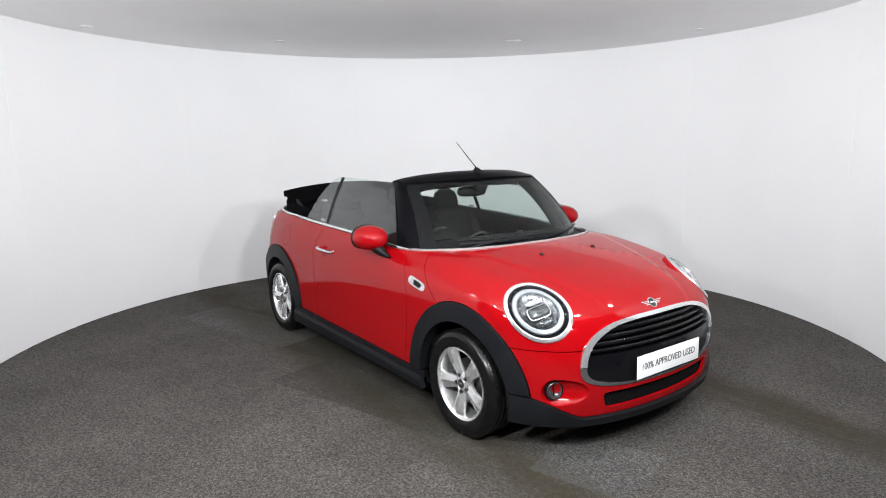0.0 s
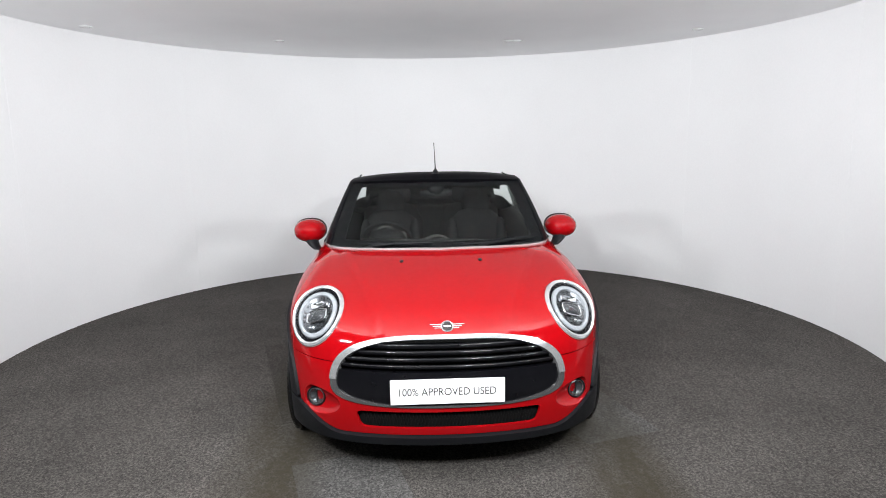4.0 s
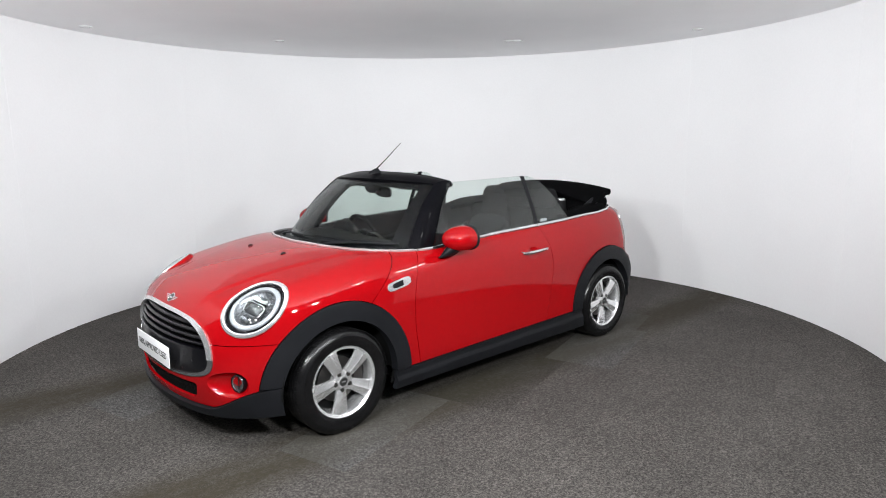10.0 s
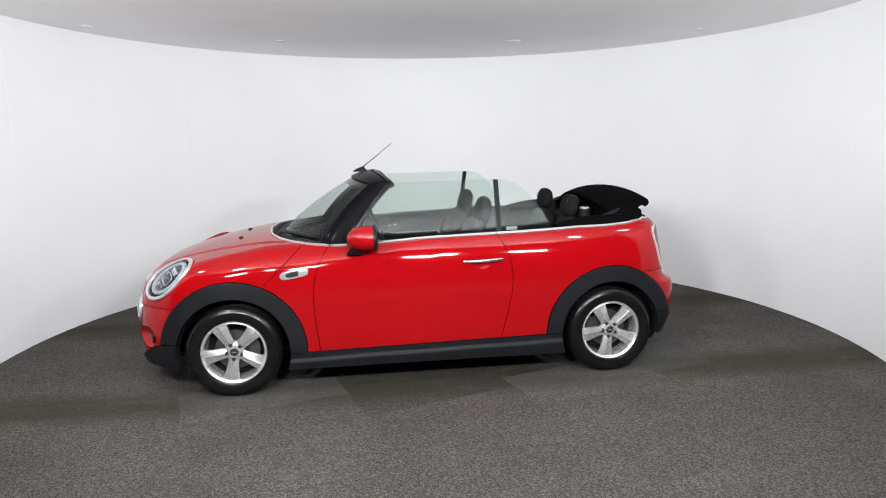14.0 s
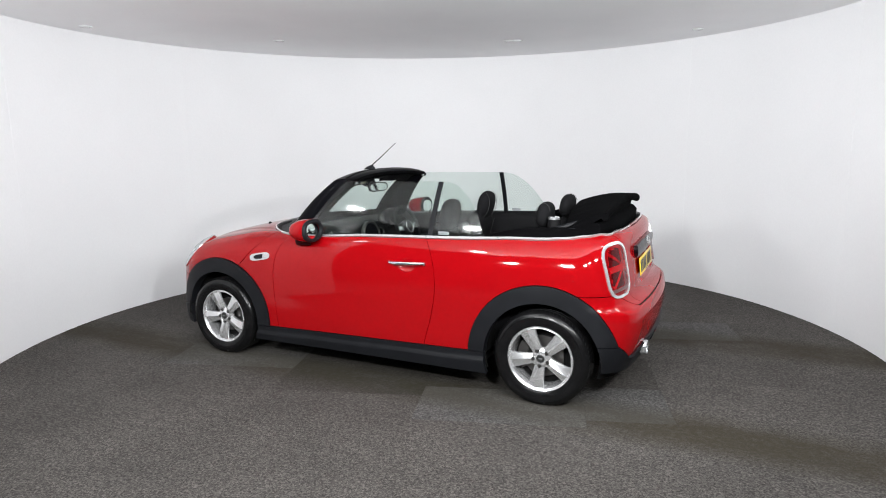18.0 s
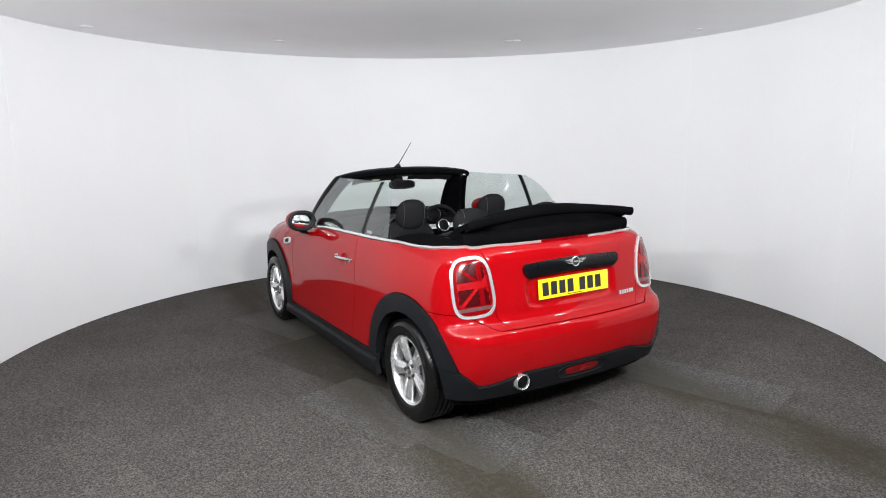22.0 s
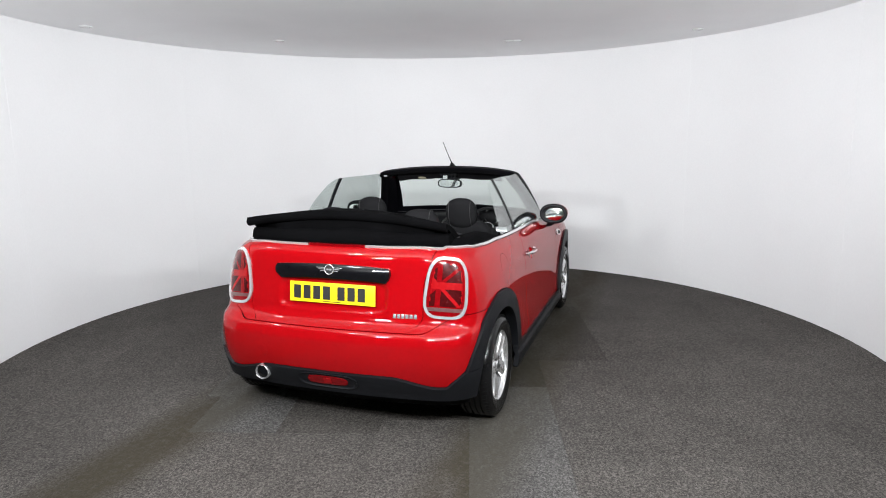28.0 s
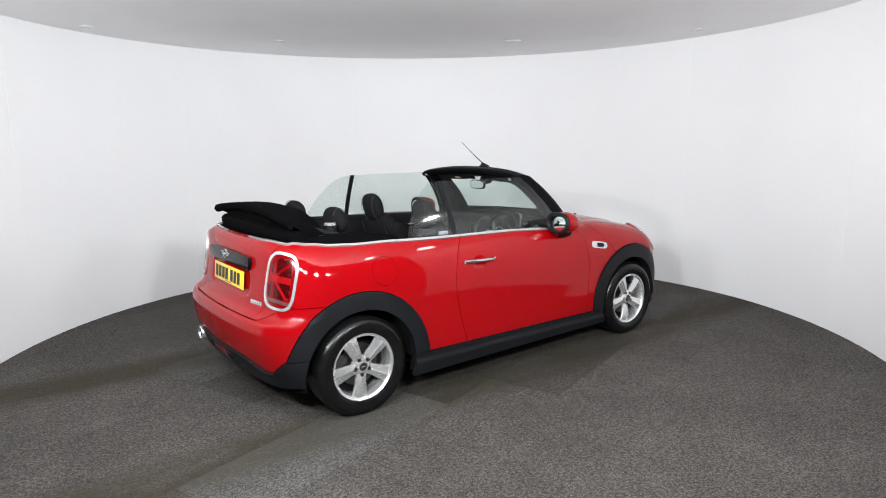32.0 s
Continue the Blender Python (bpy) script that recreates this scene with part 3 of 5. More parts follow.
for mirrored in (False, True):
    fender = panel("front_wing_panel", HALF, [front_end, no_more(hood_cut, -GAP), no_more(behind_door_front, -GAP), no_less(sill_top, GAP), no_less(arch_out(1), GAP), clear], PAINT, car, mirrored=mirrored)
    door = panel("door", HALF, [no_less(behind_door_front, GAP), no_less(ahead_door_rear, GAP), no_less(sill_top, GAP), clear, no_less(handle_cup, 0.0)], PAINT, car, "closed red door", mirrored=mirrored)
    cup = panel("handle_recess", HALF, [no_more(handle_cup, 0.0)], PAINT, door, depth=0.002, mirrored=mirrored, shape=lambda p: -0.014 * np.clip(-handle_cup(p) / 0.05, 0, 1) ** 0.8)
    cuts = [no_more(ahead_door_rear, -GAP), no_less(sill_top, GAP), no_less(arch_out(-1), GAP), lambda p: np.maximum(bumper_top(p) - GAP, p[:, 0] + 1.28), no_more(boot_side, -GAP), clear, no_less(tail_lamp, 0.003), lambda p: -0.3 - p[:, 0]]
    if mirrored:
        cuts.append(no_less(fuel_disc, 0.0012))
    quarter = panel("rear_quarter_panel", HALF, cuts, PAINT, car, "red rear wing", mirrored=mirrored)
    if mirrored:
        panel("fuel_flap", HALF, [no_more(fuel_disc, -0.0012), rear_end], PAINT, quarter, mirrored=True, depth=0.006)
    doors.append(door)
    panel("sill", HALF, [no_more(sill_top, -GAP), no_less(seam(0.165), 0), no_less(arch_in(1), 0), no_less(arch_in(-1), 0), lambda p: 1.0 - np.abs(p[:, 0])], PLASTIC, car, "black plastic side sill", shape=lambda p: 0.013 * smooth_step((0.243 - 0.0175 * p[:, 0] - p[:, 2]) / 0.012), proud=0.0125, depth=0.03, mirrored=mirrored)
    for end in (1, -1):
        panel("wheel_arch_trim", HALF, [no_more(arch_out(end), -GAP), no_less(arch_in(end), 0), (lambda p: np.maximum(p[:, 2] - 0.35, 1.25 - p[:, 0])) if end > 0 else (lambda p: np.maximum(p[:, 2] - 0.40 - GAP, p[:, 0] + 1.3)), lambda p: np.maximum(sill_top(p) - GAP, np.abs(p[:, 0]) - AXLE)], PLASTIC, car, "black plastic wheel arch trim", proud=0.0145, depth=0.06, mirrored=mirrored)
    # chrome strip along the waist, in the pieces that the shut lines part
    for a, b in ((1.2, 0.79), (0.79, 0.628), (0.624, -0.463), (-0.467, -0.95), (-0.952, -1.9)):
        g = [(lambda b: lambda p: p[:, 0] - b - 0.001)(b), (lambda a: lambda p: a - 0.001 - p[:, 0])(a), lambda p: p[:, 2] - 0.88, no_more(off_opening, CHROME_W), no_less(off_opening, 0.0)]
        if b < -1.5:
            g.append(lambda p: p[:, 1] - 0.176)
        panel("waist_trim", HALF, g, TRIM, car, "chrome waist trim strip", proud=0.009, depth=0.02, mirrored=mirrored)
panel("high_brake_light", WHOLE, [lambda p: 0.174 - np.abs(p[:, 1]), lambda p: -1.5 - p[:, 0], no_more(off_opening, CHROME_W), no_less(off_opening, -0.002)], LAMP_RED, car, "red high-level brake light", proud=0.010, depth=0.02)
# a dark shell just behind the panels, so that the shut lines read dark
def inner_off(p):
    return off_opening(p) - 0.02


panel("inner_shell", WHOLE, [no_less(seam(0.18), 0), no_less(arch_in(1), 0.004), no_less(arch_in(-1), 0.004), no_less(grille, 0.0), no_less(intake, -0.004), no_less(fog_pocket, -0.004), no_less(headlight, -0.01), no_less(handle_cup, -0.002), inner_off], DARK, car, "dark inner body shell", proud=-0.03, depth=0.01)


# ------------------------------------------------------------ points on the skin
def reach(o, d, lo, hi):
    """Where the way from o along d leaves the skin, between lo and hi."""
    o, d = np.array(o, float), np.array(d, float)
    for _ in range(30):
        mid = (lo + hi) / 2
        if skin((o + d * mid)[None])[0] < 0:
            lo = mid
        else:
            hi = mid
    return o + d * lo


def on_side(x, z):
    return Vector(reach((x, 0, z), (0, 1, 0), 0, 1.2))


def on_nose(y, z):
    return Vector(reach((0.8, y, z), (1, 0, 0), 0, 1.6))


def on_tail(y, z):
    return Vector(reach((-0.8, y, z), (-1, 0, 0), 0, 1.6))


def on_top(x, y):
    return Vector(reach((x, y, 0.5), (0, 0, 1), 0, 0.8))


def skin_normal(p):
    p = np.array(p)[None]
    return Vector([float((skin(p + e) - skin(p - e))[0]) for e in np.eye(3) * 1e-3]).normalized()


def frame_at(p, n, up=(0, 0, 1)):
    """A pose at p with z along n and y as near to up as can be."""
    n = Vector(n).normalized()
    x = Vector(up).cross(n).normalized()
    y = n.cross(x)
    m = Matrix((x, y, n)).transposed().to_4x4()
    m.translation = p
    return m


def flip(side):
    return Matrix.Diagonal((1, side, 1, 1))


def tidy(bm, side=1):
    """Mirrors a mesh to the car's other side where side is -1, and turns its faces out."""
    if side < 0:
        bm.transform(flip(-1))
    bmesh.ops.recalc_face_normals(bm, faces=list(bm.faces))
    return bm


def words(name, text, width, height, mat, m, parent, depth=0.0006):
    c = bpy.data.curves.new(name, "FONT")
    c.body, c.align_x, c.align_y, c.extrude = text, "CENTER", "CENTER", depth
    ob = bpy.data.objects.new(name, c)
    me = bpy.data.meshes.new_from_object(ob)
    bpy.data.objects.remove(ob)
    v = np.array([tuple(p.co) for p in me.vertices])
    size = v.max(0) - v.min(0)
    me.transform(Matrix.Diagonal((width / size[0], height / size[1], 1, 1)) @ Matrix.Translation((-(v.max(0)[0] + v.min(0)[0]) / 2, -(v.max(0)[1] + v.min(0)[1]) / 2, 0)))
    me.transform(m)
    me.materials.clear()
    me.materials.append(mat)
    return link(name, me, parent)


# ------------------------------------------------------------ headlights, fog lamps, rear lamps
HEAD_UP = Vector((-0.66, -0.05, 0.73))


def head_edge(q):
    """How far the lamp's edge stands along its axis, off the plane of the lamp: on the skin, but never sunk behind the plane."""
    e = HEAD + HEAD_U * HEAD_A * math.cos(q) + HEAD_V * HEAD_B * math.sin(q)
    at = Vector(reach(e - HEAD_N * 0.2, HEAD_N, 0, 0.4))
    d = (at - e).dot(HEAD_N)
    return 0.5 * (d - 0.008 + math.sqrt((d + 0.008) ** 2 + 0.0003)) + 0.001


HEAD_EDGE = [head_edge(2 * math.pi * k / 72) for k in range(72)]
HEAD_EDGE = [sum(HEAD_EDGE[(k + j) % 72] for j in range(-4, 5)) / 9 for k in range(72)]


def head_rings(profile):
    """Rings round the lamp's axis: each (share of the oval, height over the domed lamp face)."""
    rows = []
    for share, lift in profile:
        row = []
        for k in range(72):
            q = 2 * math.pi * k / 72
            w = min(share, 1.0) ** 2
            row.append(HEAD + (HEAD_U * HEAD_A * math.cos(q) + HEAD_V * HEAD_B * math.sin(q)) * share + HEAD_N * (HEAD_EDGE[k] * w + 0.046 * (1 - w) + lift))
        rows.append(row)
    return loft(bmesh.new(), rows, closed=True)


for mirrored in (False, True):
    side = -1 if mirrored else 1
    head = part("headlight", tidy(head_rings([(1.022, -0.03), (1.022, 0.0), (1.005, 0.006), (0.95, 0.008), (0.895, 0.003), (0.88, -0.004), (0.878, -0.02)]), side), SATIN, car, "round headlight with a silver bezel")
    part("painted_collar", tidy(head_rings([(1.0, -0.004), (1.024, -0.002), (1.034, -0.006), (1.05, -0.05)]), side), PAINT, head, "red collar round the headlight")
    part("dark_bezel", tidy(head_rings([(0.885, -0.006), (0.86, -0.010), (0.77, -0.014), (0.76, -0.03)]), side), BLACK_PAINT, head)
    part("light_ring", tidy(head_rings([(0.768, -0.026), (0.765, -0.014), (0.75, -0.008), (0.69, -0.006), (0.63, -0.010), (0.615, -0.018), (0.612, -0.04)]), side), LIGHT_GUIDE, head, label="white ring-shaped daytime light")
    part("reflector", tidy(head_rings([(0.615, -0.022), (0.54, -0.034), (0.40, -0.046), (0.2, -0.052), (0.01, -0.054)]), side), LAMP_GREY, head)
    f = frame_at(Vector(reach(HEAD - HEAD_N * 0.1, HEAD_N, 0, 0.25)) - HEAD_N * 0.026, HEAD_N, HEAD_UP)

    def rounded(w, h, n=36, k=4.0):
        return [(w * math.copysign(abs(math.cos(q)) ** (2 / k), math.cos(q)), h * math.copysign(abs(math.sin(q)) ** (2 / k), math.sin(q))) for q in (2 * math.pi * i / n for i in range(n))]

    bm = tube(bmesh.new(), [f @ Vector((x, y - 0.012, 0.002)) for x, y in rounded(0.056, 0.034)], 0.0045, 8, True)
    part("projector_ring", tidy(bm, side), CHROME, head)
    rows = [[f @ Vector((x * s, y * s - 0.012, z)) for x, y in rounded(0.056, 0.034)] for s, z in ((1.0, -0.02), (0.97, 0.0), (0.8, 0.008), (0.4, 0.013), (0.02, 0.0145))]
    part("projector_lens", tidy(loft(bmesh.new(), rows, closed=True), side), PROJECTOR, head)
    rows = [[f @ Vector((x * s, y * s + 0.050, z)) for x, y in rounded(0.050, 0.019)] for s, z in ((1.05, -0.02), (1.0, -0.002), (0.92, 0.002), (0.7, -0.006), (0.02, -0.010))]
    part("upper_reflector", tidy(loft(bmesh.new(), rows, closed=True), side), REFLECTOR, head)
    rows = [[f @ Vector((x * s, y * s - 0.070, z)) for x, y in rounded(0.044, 0.018, k=2.4)] for s, z in ((1.05, -0.02), (1.0, -0.004), (0.8, -0.012), (0.02, -0.02))]
    part("lower_bowl", tidy(loft(bmesh.new(), rows, closed=True), side), LAMP_GREY, head)
    bm = ellipsoid(bmesh.new(), (0, 0, 0), (0.009, 0.009, 0.007), u=14, v=8)
    bm.transform(f @ Matrix.Translation((0.012, -0.070, -0.006)))
    part("bulb_cap", tidy(bm, side), CHROME, head)
    part("lens", tidy(head_rings([(0.89, 0.004), (0.8, 0.004), (0.6, 0.004), (0.4, 0.004), (0.2, 0.004), (0.01, 0.004)]), side), LENS, head)

    # fog lamp in its scoop
    panel("fog_lamp_scoop", HALF, [lambda p: p[:, 0] - 1.45, no_more(fog_pocket, 0.0)], PAINT, bumper_f, depth=0.002, mirrored=mirrored, shape=lambda p: -0.042 * np.sqrt(np.clip(-fog_pocket(p) / 0.05, 0, 1)))
    at = frame_at((1.772, 0.638, 0.376), (0.93, 0.28, 0.02))
    fog = spin(bmesh.new(), [(0.050, -0.03), (0.050, 0.004), (0.047, 0.008), (0.042, 0.005), (0.042, -0.004)], 32)
    fog.transform(at)
    fog = part("fog_lamp", tidy(fog, side), GLOSS_BLACK, bumper_f, "round fog lamp")
    bm = spin(bmesh.new(), [(0.042, -0.006), (0.0415, 0.004), (0.039, 0.006), (0.0365, 0.002), (0.036, -0.008)], 32)
    bm.transform(at)
    part("fog_ring", tidy(bm, side), GRAPHITE, fog)
    bm = spin(bmesh.new(), [(0.0005, -0.02), (0.02, -0.014), (0.034, -0.002)], 28)
    bm.transform(at)
    part("fog_reflector", tidy(bm, side), PROJECTOR, fog)
    bm = box(bmesh.new(), (0, 0, -0.004), (0.004, 0.06, 0.004))
    bm.transform(at)
    part("fog_rib", tidy(bm, side), PLASTIC, fog)
    bm = spin(bmesh.new(), [(0.0005, 0.007), (0.02, 0.006), (0.036, 0.003)], 28)
    bm.transform(at)
    part("fog_lens", tidy(bm, side), LENS, fog)

    # rear lamp
    rear_lamp = panel("rear_lamp", HALF, [lambda p: -1.35 - p[:, 0], no_more(tail_lamp, 0.003), no_less(tail_lamp, -0.0135)], TRIM, car, "red rear lamp with a thick silver surround", proud=0.010, depth=0.03, mirrored=mirrored)

    def uv(p):
        q = p - np.array(TAIL)
        return q @ np.array(TAIL_U), q @ np.array(TAIL_V)

    inner = [lambda p: -1.35 - p[:, 0], no_more(tail_lamp, -0.013)]
    panel("lamp_lens", HALF, inner, LAMP_RED, rear_lamp, proud=0.004, depth=0.01, mirrored=mirrored)
    field = [lambda p: -1.35 - p[:, 0], no_more(tail_lamp, -0.030), lambda p: uv(p)[0] + 0.096]
    panel("dark_field", HALF, field, LAMP_DARK, rear_lamp, proud=0.0048, depth=0.001, mirrored=mirrored)
    bars = (
        (lambda p: 0.018 - np.abs(uv(p)[0] - 0.012), LAMP_BRIGHT, 0.0062),
        (lambda p: 0.013 - np.abs(uv(p)[1] + 0.042), LAMP_RED, 0.0060),
        (lambda p: 0.012 - np.abs(uv(p)[0] - 0.012 - 0.95 * (uv(p)[1] + 0.042)), LAMP_RED, 0.0056),
        (lambda p: 0.012 - np.abs(uv(p)[0] - 0.012 + 0.95 * (uv(p)[1] + 0.042)), LAMP_BRIGHT, 0.0056),
        (lambda p: 0.0035 - np.abs(tail_lamp(p) + 0.034), LAMP_BRIGHT, 0.0058),
    )
    for g, mat_, proud_ in bars:
        panel("lamp_bar", HALF, field + [g], mat_, rear_lamp, proud=proud_, depth=0.001, mirrored=mirrored)
    panel("reversing_strip", HALF, inner + [lambda p: -0.103 - uv(p)[0], lambda p: uv(p)[0] + 0.122], LAMP_SMOKE, rear_lamp, proud=0.006, depth=0.002, mirrored=mirrored)

# ------------------------------------------------------------ grille and front board
front_box = lambda p: p[:, 0] - 1.5
low_half = lambda p: 0.5 - p[:, 2]
ring_wide = lambda p: grille(p) + 0.0135 - 0.0085 * np.clip((0.45 - p[:, 2]) / 0.05, 0, 1) + 0.013 * np.clip((np.abs(p[:, 1]) - 0.3) / 0.2, 0, 1)
grille_frame = panel("grille", WHOLE, [front_box, no_more(grille, 0.004), no_less(ring_wide, 0.0), out_of(low_half)], SATIN, car, "wide black grille in a chrome frame", proud=0.012, depth=0.05)
panel("lower_surround", WHOLE, [front_box, no_more(grille, 0.004), no_less(ring_wide, 0.0), no_less(low_half, 0.001)], GRAPHITE, grille_frame, proud=0.007, depth=0.05)
panel("grille_back", WHOLE, [front_box, no_more(grille, -0.002)], DARK, grille_frame, proud=-0.055, depth=0.005)
panel("grille_lower_plate", WHOLE, [front_box, no_more(ring_wide, 0.0), lambda p: 0.545 - p[:, 2]], GLOSS_BLACK, grille_frame, proud=-0.003, depth=0.04)
for z in (0.568, 0.600, 0.632, 0.662):
    panel("grille_slat", WHOLE, [front_box, no_more(ring_wide, -0.001), (lambda z: lambda p: p[:, 2] - z + 0.0105)(z), (lambda z: lambda p: z + 0.0085 - p[:, 2])(z)], GLOSS_BLACK, grille_frame, depth=0.03, shape=(lambda z: lambda p: -0.002 - 150 * (p[:, 2] - z) ** 2)(z))
panel("lower_grille", WHOLE, [front_box, no_more(intake, 0.001)], DARK, bumper_f, proud=-0.03, depth=0.005)
for k in range(-26, 27):
    y = k * 0.0165
    bm = bmesh.new()
    for z0, z1, dy in ((0.278, 0.314, 0.0083), (0.314, 0.350, -0.0083)):
        a, b = on_nose(y, z0), on_nose(y + dy, z1)
        tube(bm, [a - Vector((0.02, 0, 0)), b - Vector((0.02, 0, 0))], 0.0022, 5)
    if abs(y) < 0.41:
        part("grille_mesh_bar", bm, DARK, bumper_f)
bm = box(bmesh.new(), (0, 0, 0), (0.525, 0.119, 0.004), bevel=0.002)
board_pose = frame_at((1.978, -0.007, 0.4635), (1, 0, 0.01))
bm.transform(board_pose)
board = part("dealer_board", bm, WHITE_PLATE, car, "white board with black lettering")
words("lettering", "100% APPROVED USED", 0.445, 0.036, INK, board_pose @ Matrix.Translation((0, 0, 0.003)), board)


def winged_badge(at, s, parent, name="badge"):
    bm = spin(bmesh.new(), [(0.0285 * s, -0.004), (0.0285 * s, 0.003), (0.026 * s, 0.0045), (0.0235 * s, 0.003), (0.0235 * s, 0.001)], 36)
    bm.transform(at)
    b = part(name, bm, SATIN, parent, "chrome winged badge with a dark disc")
    bm = spin(bmesh.new(), [(0.0004, 0.0026), (0.0238 * s, 0.0018)], 32)
    bm.transform(at)
    part("badge_disc", bm, INK, b)
    bm = box(bmesh.new(), (0, 0, 0.0036), (0.032 * s, 0.009 * s, 0.0016))
    bm.transform(at)
    part("badge_mark", bm, SATIN, b)
    for sx in (-1, 1):
        for k, (y, l) in enumerate(((0.010, 0.050), (0.001, 0.038), (-0.008, 0.026))):
            bm = box(bmesh.new(), (sx * (0.027 + l / 2) * s, y * s, 0.001), (l * s, 0.0042 * s, 0.004), bevel=0.001)
            bm.transform(at)
            part("badge_wing", bm, SATIN, b)
    return b


p0 = on_nose(0, 0.733)
winged_badge(frame_at(p0, skin_normal(p0)), 1.05, hood)
for y in (-0.222, 0.215):
    p0 = on_top(1.255, y)
    bm = ellipsoid(bmesh.new(), p0 + Vector((0, 0, 0.002)), (0.017, 0.011, 0.009), u=14, v=8)
    part("washer_nozzle", bm, PLASTIC, hood)

# ------------------------------------------------------------ boot handle, number plate, script, exhaust, rear fog lamp
bar_end = lambda p: 0.345 - np.abs(p[:, 1]) - 12 * (p[:, 2] - 0.898) ** 2
boot_bar = panel("boot_handle_bar", WHOLE, [rear_end, lambda p: p[:, 2] - 0.862 + 0.03 * p[:, 1] ** 2 * 4, lambda p: 0.94 - 0.10 * p[:, 1] ** 2 - p[:, 2], bar_end], GLOSS_BLACK, boot, "gloss black boot handle bar", depth=0.03, shape=lambda p: 0.012 + 0.016 * np.clip(1 - ((p[:, 2] - 0.9) / 0.045) ** 2, 0, 1))
p0 = on_tail(0, 0.912)
winged_badge(frame_at(p0 + skin_normal(p0) * 0.028, skin_normal(p0)), 1.0, boot)
plate_pose = frame_at((-1.728, -0.004, 0.781), (-1, 0, 0.10))
bm = box(bmesh.new(), (0, 0, 0), (0.52, 0.111, 0.005), bevel=0.002)
bm.transform(plate_pose)
plate = part("number_plate", bm, YELLOW_PLATE, car, "yellow rear number plate")
x = -0.2125
for k in range(7):
    bm = box(bmesh.new(), (x, 0, 0.0031), (0.044, 0.074, 0.001))
    bm.transform(plate_pose)
    part("plate_bar", bm, INK, plate)
    x += 0.0605 + (0.028 if k == 3 else 0)
bm = box(bmesh.new(), (0, -0.047, 0.0031), (0.11, 0.004, 0.0008))
bm.transform(plate_pose)
part("plate_small_bar", bm, INK, plate)
for k in range(6):
    y = -0.372 - k * 0.0225
    p0 = on_tail(y, 0.682)
    bm = box(bmesh.new(), (0, 0, 0.001), (0.0175, 0.024, 0.005), bevel=0.002)
    box(bm, (0, 0, 0.004), (0.007, 0.011, 0.0012))
    bm.transform(frame_at(p0, skin_normal(p0)))
    part("chrome_script_bar", bm, SATIN, boot)
bm = spin(bmesh.new(), [(0.034, 0.12), (0.036, 0.002), (0.0405, -0.005), (0.0445, 0.001), (0.0445, 0.12)], 40)
bm.transform(Matrix.Translation((-1.808, 0.42, 0.315)) @ Matrix.Rotation(radians(90), 4, "Y"))
tail_pipe = part("exhaust_tip", tidy(bm), SATIN, car, "round chrome exhaust tip")
bm = spin(bmesh.new(), [(0.0005, 0.09), (0.0335, 0.09), (0.0345, 0.006)], 32)
bm.transform(Matrix.Translation((-1.808, 0.42, 0.315)) @ Matrix.Rotation(radians(90), 4, "Y"))
part("exhaust_inside", bm, DARK, tail_pipe)
fog_case = lambda p: 1 - (np.abs(p[:, 1] / 0.178) ** 4 + np.abs((p[:, 2] - 0.318) / 0.042) ** 3)
case = panel("rear_fog_case", WHOLE, [rear_end, lambda p: fog_case(p) * 0.03], PLASTIC, valance, proud=0.022, depth=0.02, shape=lambda p: -0.012 * np.clip(fog_case(p) / 0.5, 0, 1))
panel("rear_fog_lamp", WHOLE, [rear_end, lambda p: (1 - (np.abs(p[:, 1] / 0.122) ** 4 + np.abs((p[:, 2] - 0.320) / 0.025) ** 3)) * 0.02], LAMP_RED, valance, "red rear fog lamp", proud=0.019, depth=0.01)
panel("rear_fog_centre", WHOLE, [rear_end, lambda p: 0.022 - np.abs(p[:, 1]), lambda p: 0.016 - np.abs(p[:, 2] - 0.320)], LAMP_BRIGHT, valance, proud=0.021, depth=0.003)
p0 = on_tail(0.40, 0.45)
m = frame_at(p0 + skin_normal(p0) * 0.0002, skin_normal(p0))
part("tow_cover", tube(bmesh.new(), [m @ Vector((0.030 * math.cos(q), 0.030 * math.sin(q), 0)) for q in (2 * math.pi * k / 32 for k in range(32))], 0.0009, 6, True), PAINT, bumper_r, "round tow-eye cover outline")
for y in (0.775, -0.775):
    p0 = on_side(-1.62, 0.425)
    p0.y *= 1 if y > 0 else -1
    bm = spin(bmesh.new(), [(0.0004, 0.004), (0.009, 0.004), (0.010, 0.0)], 16)
    bm.transform(frame_at(p0 + Vector((0, math.copysign(0.007, y), 0)), skin_normal(p0)))
    part("parking_sensor", bm, BLACK_PAINT, valance)

# ------------------------------------------------------------ side trim, handles, mirrors
def scuttle_plate(grow):
    """The rounded slanting side badge on the wing."""
    def g(p):
        a = radians(-9.5)
        u = (p[:, 0] - 0.852) * math.cos(a) + (p[:, 2] - 0.778) * math.sin(a)
        v = -(p[:, 0] - 0.852) * math.sin(a) + (p[:, 2] - 0.778) * math.cos(a)
        return (1 - (np.abs(u / 0.088) ** 4 + np.abs(v / 0.0255) ** 4) ** 0.25) * 0.0255 - grow
    return g


